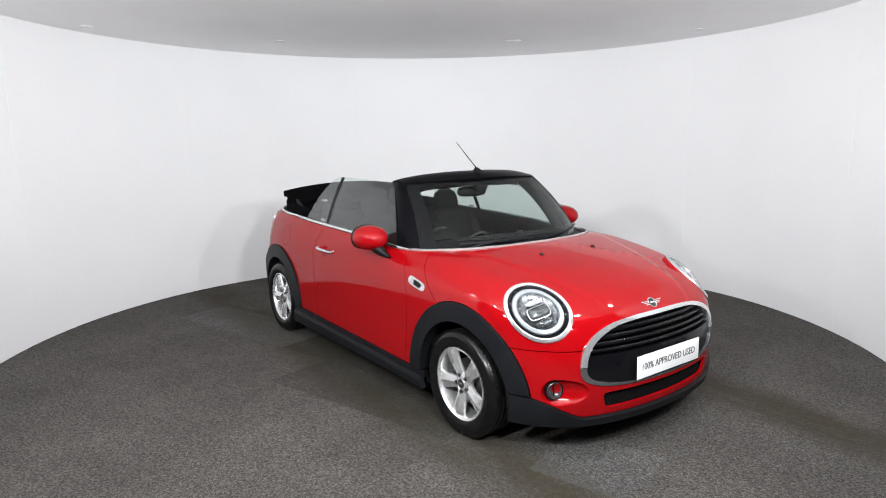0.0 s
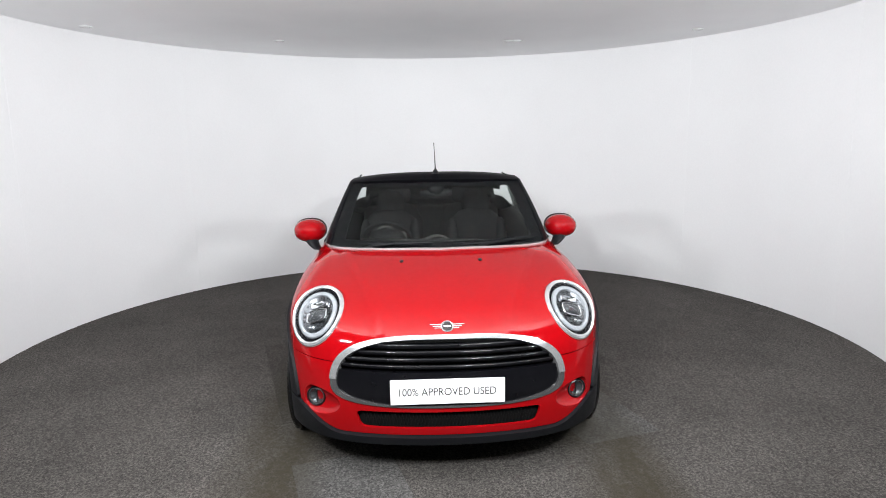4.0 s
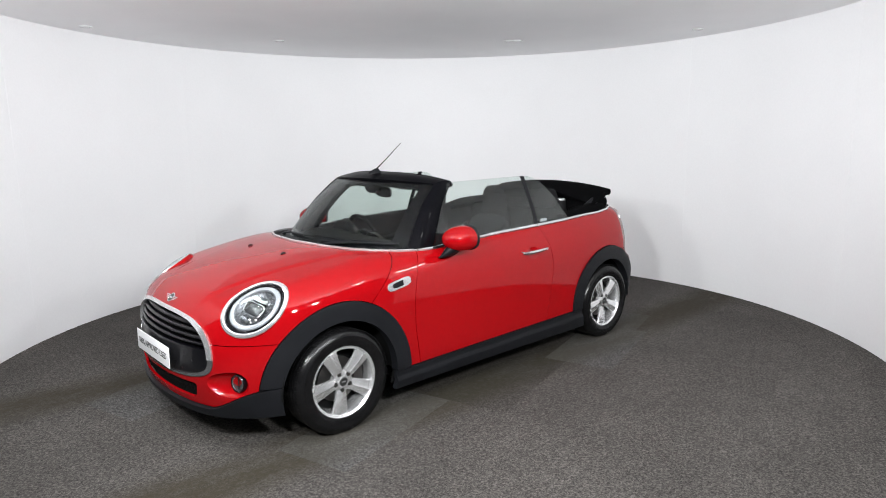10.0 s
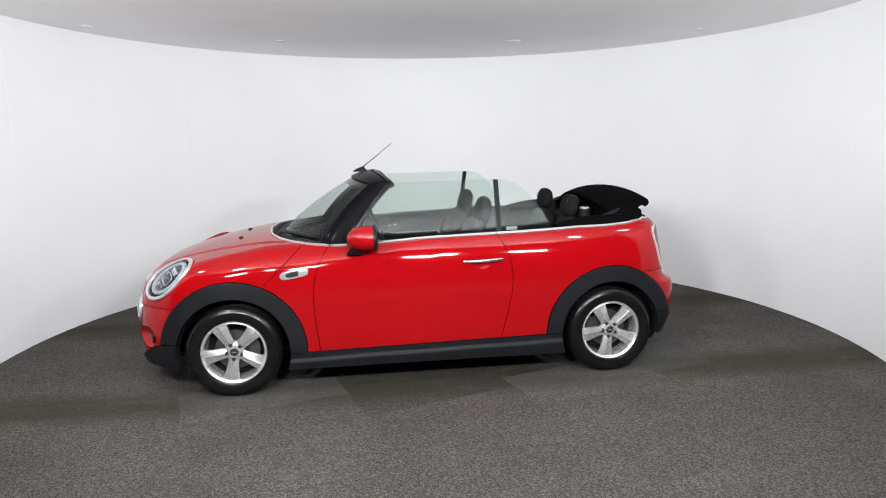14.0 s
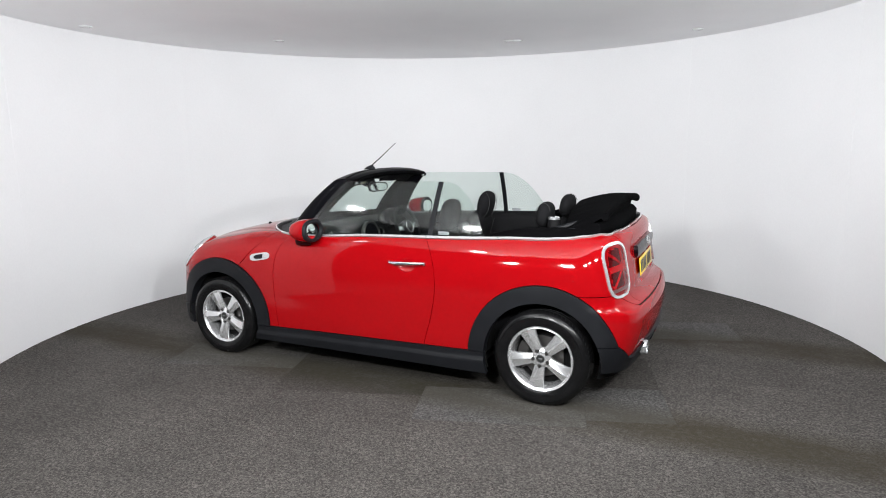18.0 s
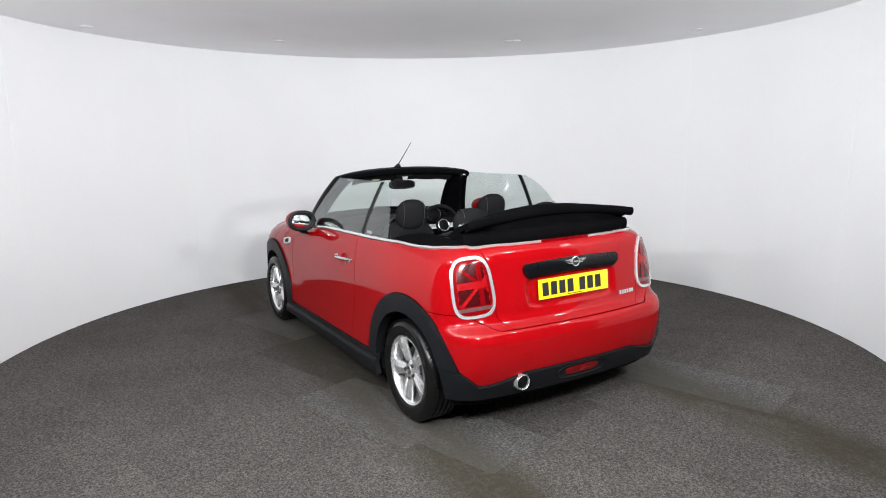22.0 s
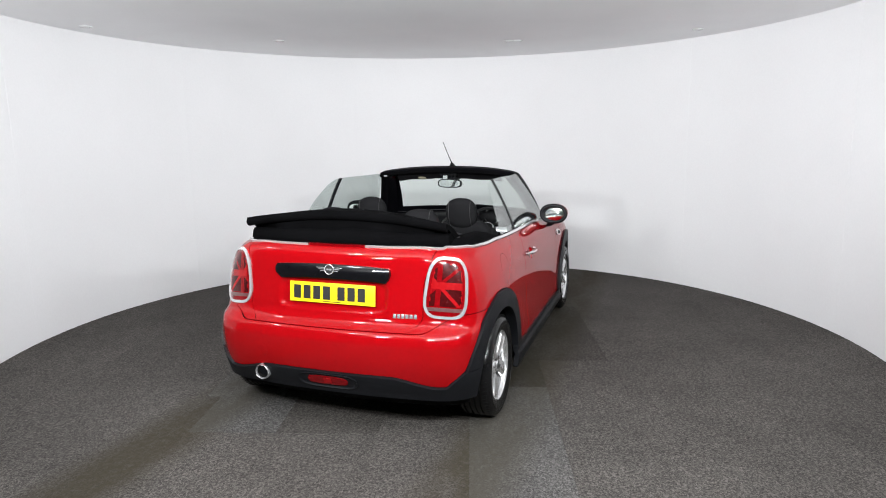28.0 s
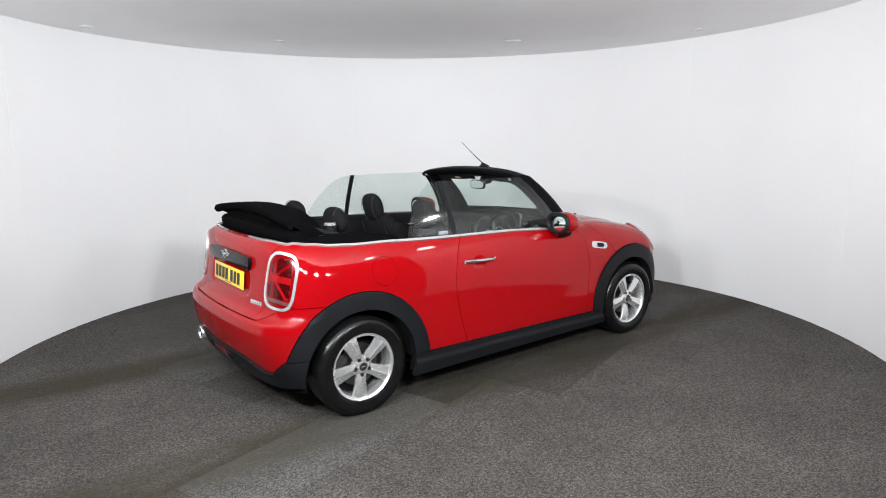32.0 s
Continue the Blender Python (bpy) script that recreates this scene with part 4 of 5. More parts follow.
for side in (1, -1):
    mirrored = side < 0
    door = doors[1] if mirrored else doors[0]
    badge = panel("side_indicator", HALF, [front_end, scuttle_plate(0.0), lambda p: p[:, 2] - 0.68], SATIN, car, "silver-framed side indicator", proud=0.007, depth=0.01, mirrored=mirrored)
    panel("indicator_insert", HALF, [front_end, scuttle_plate(0.0105), lambda p: p[:, 0] - 0.825, lambda p: p[:, 2] - 0.68], PLASTIC, badge, proud=0.0085, depth=0.004, mirrored=mirrored)
    for dz in (-0.008, 0.0, 0.008):
        panel("indicator_rib", HALF, [front_end, scuttle_plate(0.0125), lambda p: p[:, 0] - 0.83, (lambda dz: lambda p: 0.0018 - np.abs(p[:, 2] - 0.778 - dz + (p[:, 0] - 0.852) * 0.22))(dz), lambda p: p[:, 2] - 0.68], PLASTIC, badge, proud=0.0095, depth=0.002, mirrored=mirrored)
    # handle
    pts = []
    for k in range(9):
        t = k / 8
        x, z = -0.230 - 0.258 * t, 0.811 + 0.010 * t
        q = on_side(x, z)
        pts.append(q + Vector((0, 0.012 + 0.022 * math.sin(math.pi * min(max(t, 0.0), 1.0)) ** 0.5, 0)))
    bm = tube(bmesh.new(), pts, [0.007, 0.0105, 0.0115, 0.012, 0.012, 0.012, 0.0115, 0.0105, 0.007], 12)
    part("door_handle", tidy(bm, side), CHROME, door, "chrome door handle")
    bm = bmesh.new()
    for x in (-0.232, -0.486):
        q = on_side(x, 0.816)
        cyl(bm, q - Vector((0, 0.004, 0)), q + Vector((0, 0.018, 0)), 0.011, 0.008, 14)
    part("handle_foot", tidy(bm, side), CHROME, door)
    # mirror: red shell, black rim, glass, black foot
    c = Vector((0.386, 0.862, 0.997))
    bm = ellipsoid(bmesh.new(), (0, 0, 0), (1, 1, 1), u=40, v=28)
    for w in bm.verts:
        d = (abs(w.co.x) ** 2.0 + abs(w.co.y) ** 2.15 + abs(w.co.z) ** 2.15) ** (1 / 2.1)
        w.co = Vector((w.co.x / d * 0.132, w.co.y / d * 0.108, w.co.z / d * 0.077))
    bmesh.ops.bisect_plane(bm, geom=list(bm.verts) + list(bm.edges) + list(bm.faces), plane_co=(-0.036, 0, 0), plane_no=(-1, 0, 0), clear_outer=True)
    turn = Matrix.Translation(c) @ pose(0, 0, 0, 0, 1, -1)
    bm.transform(turn)
    mirror = part("door_mirror", tidy(bm, side), PAINT, door, "red door mirror")
    rim = [turn @ Vector((-0.044, 0.093 * math.copysign(abs(math.cos(q)) ** 0.85, math.cos(q)), 0.064 * math.copysign(abs(math.sin(q)) ** 0.85, math.sin(q)))) for q in (2 * math.pi * k / 40 for k in range(40))]
    part("mirror_rim", tidy(tube(bmesh.new(), rim, 0.0155, 12, True), side), PLASTIC, mirror)
    face = turn @ Matrix.Translation((-0.045, 0, 0)) @ pose(0, 0, 0, 0, 6, 10)
    rows = [[face @ Vector((-0.007 * (1 - r * r) + d, 0.084 * r * math.cos(q), 0.056 * r * math.sin(q))) for q in (2 * math.pi * k / 40 for k in range(40))] for r, d in ((0.5, 0.006), (1.0, 0.006), (1.0, 0.0), (0.8, 0.0), (0.6, 0.0), (0.4, 0.0), (0.2, 0.0), (0.01, 0.0))]
    bm = loft(bmesh.new(), rows, closed=True)
    part("mirror_glass", tidy(bm, side), MIRROR, mirror)
    bm = bmesh.new()
    rows = []
    for cx, cy, cz, rx, ry in ((0.470, 0.785, 0.880, 0.046, 0.012), (0.467, 0.806, 0.885, 0.060, 0.026), (0.456, 0.826, 0.904, 0.062, 0.034), (0.442, 0.842, 0.930, 0.060, 0.042), (0.424, 0.852, 0.958, 0.056, 0.048)):
        rows.append([Vector((cx + rx * math.cos(q), cy + ry * math.sin(q), cz)) for q in (2 * math.pi * k / 24 for k in range(24))])
    loft(bm, rows, closed=True, cap=True)
    part("mirror_foot", tidy(bm, side), PLASTIC, mirror)

# ------------------------------------------------------------ windscreen, pillars, header
def screen_point(u, v):
    """u across from -1 (right) to 1 (left), v from 0 at the foot to 1 at the top."""
    foot = Vector((0.99 - 0.31 * u * u, 0.70 * u, 0.938 - 0.012 * u * u))
    top = Vector((0.462 - 0.115 * u * u, 0.573 * u, 1.327 - 0.012 * u * u))
    p = foot.lerp(top, v)
    return p + Vector((0.045, 0, 0.035)) * 4 * v * (1 - v) * 0.5


def screen_rows(u0, u1, v0, v1, nu=30, nv=14, lift=0.0):
    rows = []
    for j in range(nv + 1):
        v = v0 + (v1 - v0) * j / nv
        row = []
        for i in range(nu + 1):
            u = u0 + (u1 - u0) * i / nu
            p = screen_point(u, v)
            a, b = screen_point(u + 0.01, v) - p, screen_point(u, v + 0.01) - p
            row.append(p + a.cross(b).normalized() * lift)
        rows.append(row)
    return rows


windscreen = part("windscreen", thicken(loft(bmesh.new(), screen_rows(-0.985, 0.985, 0.0, 0.985)), 0.005), SCREEN, car, "slightly tinted windscreen")
windscreen.visible_shadow = False
for n_, a in (("screen_edge_band", (-0.985, -0.865, 0.0, 0.985, 6)), ("screen_edge_band", (0.865, 0.985, 0.0, 0.985, 6)), ("screen_edge_band", (-0.865, 0.865, 0.0, 0.125, 30)), ("screen_edge_band", (-0.865, 0.865, 0.915, 0.985, 30))):
    part(n_, thicken(loft(bmesh.new(), screen_rows(*a[:4], nu=a[4], lift=-0.0075)), 0.001), BLACK_PAINT, windscreen)


def pillar_rows(side):
    rows = []
    for j in range(15):
        v = j / 14
        f = screen_point(1.0, v)
        b = Vector((0.50, 0.722, 0.945)).lerp(Vector((0.205, 0.560, 1.318)), v) + Vector((0.02, 0.006, 0.02)) * 4 * v * (1 - v)
        mid = (f + b) / 2 + Vector((0.012, 0.016, 0.008))
        inn = Vector((-0.012, -0.075, -0.02))
        rows.append([f + Vector((0.004, -0.004, 0.002)), f.lerp(mid, 0.5) + Vector((0.004, 0.006, 0.003)), mid, mid.lerp(b, 0.5) + Vector((0.001, 0.006, 0.003)), b, b + Vector((0.0, -0.03, -0.004)), b + inn * 0.9, f + inn, f + Vector((-0.01, -0.03, -0.014))])
    return rows


for side in (1, -1):
    bm = loft(bmesh.new(), pillar_rows(side), closed=True, cap=True)
    pillar = part("windscreen_pillar", tidy(bm, side), BLACK_PAINT, car, "gloss black windscreen pillar", smooth=50)
    edge = [Vector(r[4]) + Vector((-0.006, -0.012, -0.004)) for r in pillar_rows(side)]
    part("pillar_seal", tidy(tube(bmesh.new(), edge, 0.0135, 10), side), CLOTH, pillar)


def header_section(u):
    f = screen_point(u, 0.985)
    e = abs(u) ** 3
    rise, back = 0.052 - 0.030 * e, 0.205 - 0.065 * e
    pts = []
    for k in range(9):
        t = k / 8
        pts.append(f + Vector((-back * t, 0, 0.006 + rise * math.sin(math.pi * (0.08 + 0.62 * t)) - 0.006)))
    last = pts[-1]
    pts += [last + Vector((-0.012, 0, -0.012)), last + Vector((-0.008, 0, -0.032)), last + Vector((0.04, 0, -0.04)), f + Vector((-0.06, 0, -0.028)), f + Vector((-0.015, 0, -0.016))]
    return pts


header = part("windscreen_header", tidy(loft(bmesh.new(), [header_section(-1 + 2 * k / 40) for k in range(41)], closed=True, cap=True)), BLACK_PAINT, car, "gloss black windscreen header", smooth=50)
seal = [Vector(header_section(-1 + 2 * k / 40)[9]) + Vector((0.004, 0, -0.016)) for k in range(41)]
part("header_seal", tube(bmesh.new(), seal, 0.016, 10), CLOTH, header)
seal = [Vector(header_section(-0.98 + 1.96 * k / 40)[6]) + Vector((0.0, 0, -0.006)) for k in range(41)]
part("header_seal", tube(bmesh.new(), seal, 0.010, 8), CLOTH, header)
for side in (1, -1):
    bm = bmesh.new()
    rows = []
    for k in range(13):
        u = side * (0.12 + 0.66 * k / 12)
        f = Vector(header_section(u)[11])
        w = 0.003 * math.sin(k * 0.9)
        rows.append([f + Vector((0.03, 0, 0.0)), f + Vector((0.06, 0, -0.045 + w)), f + Vector((0.055, 0, -0.055 + w)), f + Vector((0.01, 0, -0.022)), f + Vector((0.0, 0, 0))])
    part("sun_visor", tidy(loft(bm, rows, closed=True, cap=True)), INTERIOR, header, smooth=60)
    if side > 0:
        f, n = Vector(header_section(0.45)[11]) + Vector((0.033, 0, -0.039)), Vector((-0.59, 0, -0.81))
        part("visor_label", tidy(box(bmesh.new(), (0, 0, 0.002), (0.10, 0.026, 0.001), frame_at(f, n, (1, 0, 0)))), CREAM, header, "pale cream warning label")
    q = Vector(header_section(side * 0.93)[10])
    part("roof_catch", box(bmesh.new(), q + Vector((0.0, -side * 0.012, -0.004)), (0.035, 0.03, 0.014), bevel=0.004), SATIN, header)
part("overhead_console", box(bmesh.new(), (0.335, 0, 1.318), (0.10, 0.16, 0.035), bevel=0.012), INTERIOR, header)
for k in range(5):
    part("console_button", box(bmesh.new(), (0.285, -0.06 + 0.03 * k, 1.303), (0.008, 0.018, 0.008), bevel=0.002), INTERIOR, header)
bm = bmesh.new()
ring = [(0.108 * math.copysign(abs(math.cos(q)) ** 0.6, math.cos(q)), 0.034 * math.copysign(abs(math.sin(q)) ** 0.7, math.sin(q))) for q in (2 * math.pi * k / 40 for k in range(40))]
mp = Matrix.Translation((0.335, 0, 1.232)) @ pose(0, 0, 0, 0, 4, -10)
loft(bm, [[mp @ Vector((-0.012, y, z)) for y, z in ring], [mp @ Vector((-0.010, y * 1.04, z * 1.08)) for y, z in ring], [mp @ Vector((0.004, y * 1.04, z * 1.08)) for y, z in ring], [mp @ Vector((0.026, y * 0.7, z * 0.6)) for y, z in ring]], closed=True, cap=True)
inside_mirror = part("rear_view_mirror", tidy(bm), PLASTIC, car, "black frameless rear-view mirror", smooth=50)
bm = loft(bmesh.new(), [[mp @ Vector((-0.0125, y * 0.93, z * 0.87)) for y, z in ring], [mp @ Vector((-0.0135, y * 0.92, z * 0.86)) for y, z in ring]], closed=True, cap=True)
part("mirror_glass", tidy(bm), MIRROR, inside_mirror)
part("mirror_stem", cyl(bmesh.new(), (0.355, 0, 1.24), (0.40, 0, 1.315), 0.012, 0.02), PLASTIC, inside_mirror)
part("sensor_housing", tidy(ellipsoid(bmesh.new(), (0.43, 0, 1.275), (0.05, 0.055, 0.045))), PLASTIC, inside_mirror)

# aerial on the header
aerial = part("aerial", tidy(loft(bmesh.new(), [[Vector((0.405 + s * 0.052 * math.cos(q) + dx, s * 0.022 * math.sin(q), z)) for q in (2 * math.pi * k / 20 for k in range(20))] for s, dx, z in ((1.0, 0, 1.368), (0.9, -0.004, 1.380), (0.55, -0.012, 1.392), (0.28, -0.018, 1.401))], closed=True, cap=True)), PLASTIC, car, "thin black rod aerial")
part("aerial_rod", tube(bmesh.new(), [(0.389, 0, 1.395), (0.375, 0, 1.407), (0.30, 0, 1.464), (0.165, -0.002, 1.572)], [0.006, 0.0042, 0.003, 0.0022], 8), PLASTIC, aerial)

# scuttle panel and wipers
bm = bmesh.new()
rows = []
for k in range(41):
    u = -1 + 2 * k / 40
    y = 0.69 * u
    xo = max([q[0] for q in OUTLINE if q[1] >= abs(y)] or [0.65])
    zo = on_top(min(xo, 1.055), y).z
    inner_p = screen_point(u, 0.03)
    a = Vector((xo, y, zo - 0.004))
    rows.append([a, a.lerp(inner_p, 0.3) + Vector((0, 0, -0.012)), a.lerp(inner_p, 0.8) + Vector((0, 0, -0.012)), inner_p + Vector((-0.01, 0, -0.008))])
part("scuttle_panel", thicken(loft(bm, rows), 0.006), PLASTIC, car, "black scuttle panel below the windscreen")
for us, ue, up in ((-0.70, -0.06, -0.40), (0.20, 0.92, 0.55)):
    bm = tube(bmesh.new(), [Vector(screen_rows(u, u + 0.01, 0.055 + 0.05 * (u - us), 0.06 + 0.05 * (u - us), 1, 1, 0.016)[0][0]) for u in np.linspace(us, ue, 12)], 0.007, 8)
    wiper = part("wiper", bm, PLASTIC, car, "black windscreen wiper")
    root = screen_point(us + (0.02 if us < 0 else 0.05), 0.0) + Vector((0.03, 0, 0.005))
    mid = Vector(screen_rows((us + ue) / 2, 1, 0.06, 0.1, 1, 1, 0.028)[0][0])
    part("wiper_arm", tube(bmesh.new(), [root, root.lerp(mid, 0.4) + Vector((0.012, 0, 0.012)), mid], [0.013, 0.009, 0.006], 8), PLASTIC, wiper)
    part("wiper_pivot", cyl(bmesh.new(), root - Vector((0, 0, 0.02)), root + Vector((0, 0, 0.012)), 0.018, 0.014, 16), PLASTIC, wiper)


# ------------------------------------------------------------ side windows
def pane_y(z):
    s = (z - 0.97) / 0.353
    return 0.738 - 0.160 * s + 0.010 * 4 * s * (1 - s)


def pane(rows, name, parent, label, side):
    bm = loft(bmesh.new(), rows)
    thicken(bm, 0.004)
    ob = part(name, tidy(bm, side), GLASS, parent, label)
    ob.visible_shadow = False
    return ob


def quarter_top(x):
    t = np.clip((-0.497 - x) / 0.355, 0, 1)
    return 1.322 - 0.322 * (t ** 2.3)


for side in (1, -1):
    door = doors[0] if side > 0 else doors[1]
    rows = []
    for j in range(13):
        v = j / 12
        row = []
        for i in range(19):
            t = i / 18
            xf = 0.535 + (0.205 - 0.50) * v + 0.02 * 4 * v * (1 - v)
            x = xf + (-0.472 - 0.012 * v - xf) * t
            lo, hi = belt(x) - 0.03, 1.318 + 0.006 * t
            z = lo + (hi - lo) * v
            row.append((x, pane_y(z), z))
        rows.append(row)
    pane(rows, "door_window", door, "raised side window of pale green glass", side)
    rows = []
    for j in range(9):
        v = j / 8
        row = []
        for i in range(25):
            x = -0.497 - 0.353 * i / 24
            lo = belt(x) - 0.03
            z = lo + (max(float(quarter_top(x)), lo + 0.012) - lo) * v
            row.append((x - 0.012 * (1 - i / 24) * v, pane_y(z), z))
        rows.append(row)
    quarter_pane = pane(rows, "quarter_window", car, "raised rear side window of pale green glass", side)
    rows = []
    for j in range(11):
        v = j / 10
        z = 0.955 + (1.323 - 0.955) * v
        x = -0.470 - 0.014 * v
        y = pane_y(z)
        rows.append([(x + 0.004, y + 0.003, z), (x - 0.028, y + 0.003, z), (x - 0.028, y - 0.009, z), (x + 0.004, y - 0.009, z)])
    part("window_bar", tidy(loft(bmesh.new(), rows, closed=True, cap=True), side), PLASTIC, quarter_pane, "black upright window seal")
    q = Vector((-0.575, pane_y(1.005) - 0.005, 1.006))
    part("glass_mark", tidy(box(bmesh.new(), q, (0.075, 0.001, 0.022)), side), LIGHT_GUIDE, quarter_pane)
    bm = tube(bmesh.new(), [(x, pane_y(belt(x)) + 0.002, belt(x) + 0.001) for x in np.linspace(0.52, -0.85, 20)], 0.006, 6)
    part("window_seal", tidy(bm, side), PLASTIC, door)

# ------------------------------------------------------------ wheels
def wheel_parts():
    rim = bmesh.new()
    spin(rim, [(0.205, -0.004), (0.203, 0.0005), (0.199, 0.001), (0.1945, -0.002), (0.1925, -0.0055), (0.190, -0.0045), (0.187, -0.007), (0.183, -0.02), (0.177, -0.06), (0.172, -0.15), (0.198, -0.165), (0.203, -0.16), (0.178, -0.145), (0.183, -0.06), (0.198, -0.02)], 72, closed=True)
    for k in range(5):
        rows = []
        for j in range(9):
            t = j / 8
            r = 0.038 + 0.153 * t
            w = 0.031 + 0.021 * t ** 1.3 + 0.006 * t**8
            h = -0.022 + 0.018 * t ** 0.7 - 0.007 * t**7
            d = 0.026 - 0.010 * t
            rows.append([(r, -w, h - d), (r, -w, h - 0.013), (r, -w * 0.93, h - 0.006), (r, -w * 0.7, h - 0.003), (r, -w * 0.08, h + 0.0035), (r, w * 0.06, h + 0.0005), (r, w * 0.7, h - 0.004), (r, w * 0.93, h - 0.007), (r, w, h - 0.013), (r, w, h - d)])
        m = Matrix.Rotation(radians(45 + 72 * k), 4, "Z")
        loft(rim, [[m @ Vector(p) for p in row] for row in rows], closed=True, cap=True)
    spin(rim, [(0.020, -0.016), (0.034, -0.015), (0.048, -0.020), (0.062, -0.026), (0.066, -0.05), (0.02, -0.05)], 48, closed=True)
    bmesh.ops.recalc_face_normals(rim, faces=list(rim.faces))
    tyre = bmesh.new()
    prof = [(0.204, -0.012), (0.210, 0.001), (0.222, 0.007), (0.245, 0.0125), (0.262, 0.0135), (0.2625, 0.0115), (0.268, 0.0115), (0.2685, 0.0130), (0.282, 0.008), (0.293, 0.000), (0.300, -0.012)]
    x = -0.018
    for g in range(4):
        prof += [(0.3035, x), (0.304, x - 0.022), (0.2975, x - 0.0235), (0.2975, x - 0.0305), ]
        x -= 0.032
    prof += [(0.304, x - 0.002), (0.3035, x - 0.018), (0.298, x - 0.026), (0.285, x - 0.034), (0.26, x - 0.038), (0.22, x - 0.034), (0.205, x - 0.022), (0.19, -0.09)]
    spin(tyre, [(r * 0.974, z) for r, z in prof], 96, closed=True)
    for v in tyre.verts:
        v.co.y = max(v.co.y, 0.0008 - HUB)
    bmesh.ops.recalc_face_normals(tyre, faces=list(tyre.faces))
    cap = spin(bmesh.new(), [(0.0004, -0.0105), (0.021, -0.0105), (0.0245, -0.013), (0.0245, -0.02)], 32)
    ring = spin(bmesh.new(), [(0.0245, -0.016), (0.0262, -0.011), (0.0285, -0.016)], 32)
    mark = box(bmesh.new(), (0, 0, -0.010), (0.024, 0.006, 0.001))
    nut = cyl(bmesh.new(), (0, 0, -0.045), (0, 0, -0.020), 0.0095, seg=6)
    hole = cyl(bmesh.new(), (0, 0, -0.04), (0, 0, -0.0235), 0.0115, seg=18)
    disc = spin(bmesh.new(), [(0.05, -0.075), (0.128, -0.075), (0.128, -0.095), (0.05, -0.095)], 48, closed=True)
    back = spin(bmesh.new(), [(0.0005, -0.10), (0.176, -0.10), (0.176, -0.11)], 40)
    cal = bmesh.new()
    rows = []
    for k in range(7):
        a = radians(-35 + 70 * k / 6)
        rows.append([Vector((r * math.cos(a), r * math.sin(a), z)) for r, z in ((0.095, -0.055), (0.155, -0.055), (0.155, -0.098), (0.095, -0.098))])
    loft(cal, rows, closed=True, cap=True)
    sipes = bmesh.new()
    for k in [k for k in range(72) if not 51 <= k <= 57]:
        m = Matrix.Rotation(radians(5 * k), 4, "Z")
        for z, tilt in ((-0.016, 20), (-0.142, -20)):
            box(sipes, (0, 0, 0), (0.003, 0.0022, 0.026), m @ Matrix.Translation((0.2953, 0, z)) @ pose(0, 0, 0, tilt, 0, 0))
    for b in (cap, ring, cal, disc, back):
        bmesh.ops.recalc_face_normals(b, faces=list(b.faces))
    return dict(rim=(rim, ALLOY), tyre=(tyre, RUBBER), tyre_sipe=(sipes, DARK), centre_cap=(cap, INK), cap_ring=(ring, SATIN), cap_mark=(mark, SATIN), brake_disc=(disc, STEEL), brake_caliper=(cal, STEEL), brake_backing=(back, DARK), nut=(nut, STEEL), nut_hole=(hole, DARK))


meshes = {}
for n_, (b_, m_) in wheel_parts().items():
    ob = finish(n_, b_, m_, smooth=32)
    meshes[n_] = ob.data
    bpy.data.objects.remove(ob)
for x in (AXLE, -AXLE):
    for side in (1, -1):
        wheel = link("wheel", meshes["rim"], car, "five-spoke silver alloy wheel with a black tyre")
        # local z points outwards, local y up, local x to the viewer's right
        turn = Matrix(((-side, 0, 0), (0, 0, side), (0, 1, 0))).to_4x4()
        wheel.matrix_basis = Matrix.Translation((x, side * 0.824, HUB)) @ turn
        for n_ in ("tyre", "tyre_sipe", "centre_cap", "cap_ring", "cap_mark", "brake_disc", "brake_caliper", "brake_backing"):
            o_ = link(n_, meshes[n_], wheel)
            if n_ == "tyre_sipe":
                tagged(o_, kind="stuff")
            if n_ == "brake_caliper":
                o_.matrix_basis = Matrix.Rotation(radians(0 if x > 0 else 180), 4, "Z")
        for k in range(5):
            a = radians(45 + 72 * k)
            for n_ in ("nut", "nut_hole"):
                o_ = link(n_, meshes[n_], wheel)
                o_.matrix_basis = Matrix.Translation((0.049 * math.cos(a), 0.049 * math.sin(a), 0.0085))
        # liner of the wheel house
        rows = []
        for k in range(25):
            a = radians(-2 + 184 * k / 24)
            c, s = 0.362 * math.cos(a), 0.362 * math.sin(a)
            rows.append([(x + c, side * 0.80, 0.285 + s), (x + c * 1.01, side * 0.60, 0.285 + s * 1.01), (x + c * 0.9, side * 0.52, 0.285 + s * 0.9), (x, side * 0.52, 0.285)])
        part("wheel_liner", thicken(loft(bmesh.new(), rows), 0.004), DARK, car)
        part("axle_stub", cyl(bmesh.new(), (x, side * 0.53, HUB), (x, side * 0.74, HUB), 0.035), STEEL, car)
part("underbody", box(bmesh.new(), (0.05, 0, 0.205), (3.45, 1.05, 0.03), bevel=0.01), DARK, car)
for side in (1, -1):
    part("underbody", box(bmesh.new(), (0.0, side * 0.66, 0.205), (1.72, 0.27, 0.03), bevel=0.01), DARK, car)

# ------------------------------------------------------------ cabin: tub, dashboard, seats, folded roof
loop = [(x, y) for x, y in OUTLINE[::6] if y > 0.004]
loop = [(OUTLINE[0][0], 0.0)] + loop + [(OUTLINE[-1][0], 0.0)] + [(x, -y) for x, y in loop[::-1]]
mid_x = -0.35


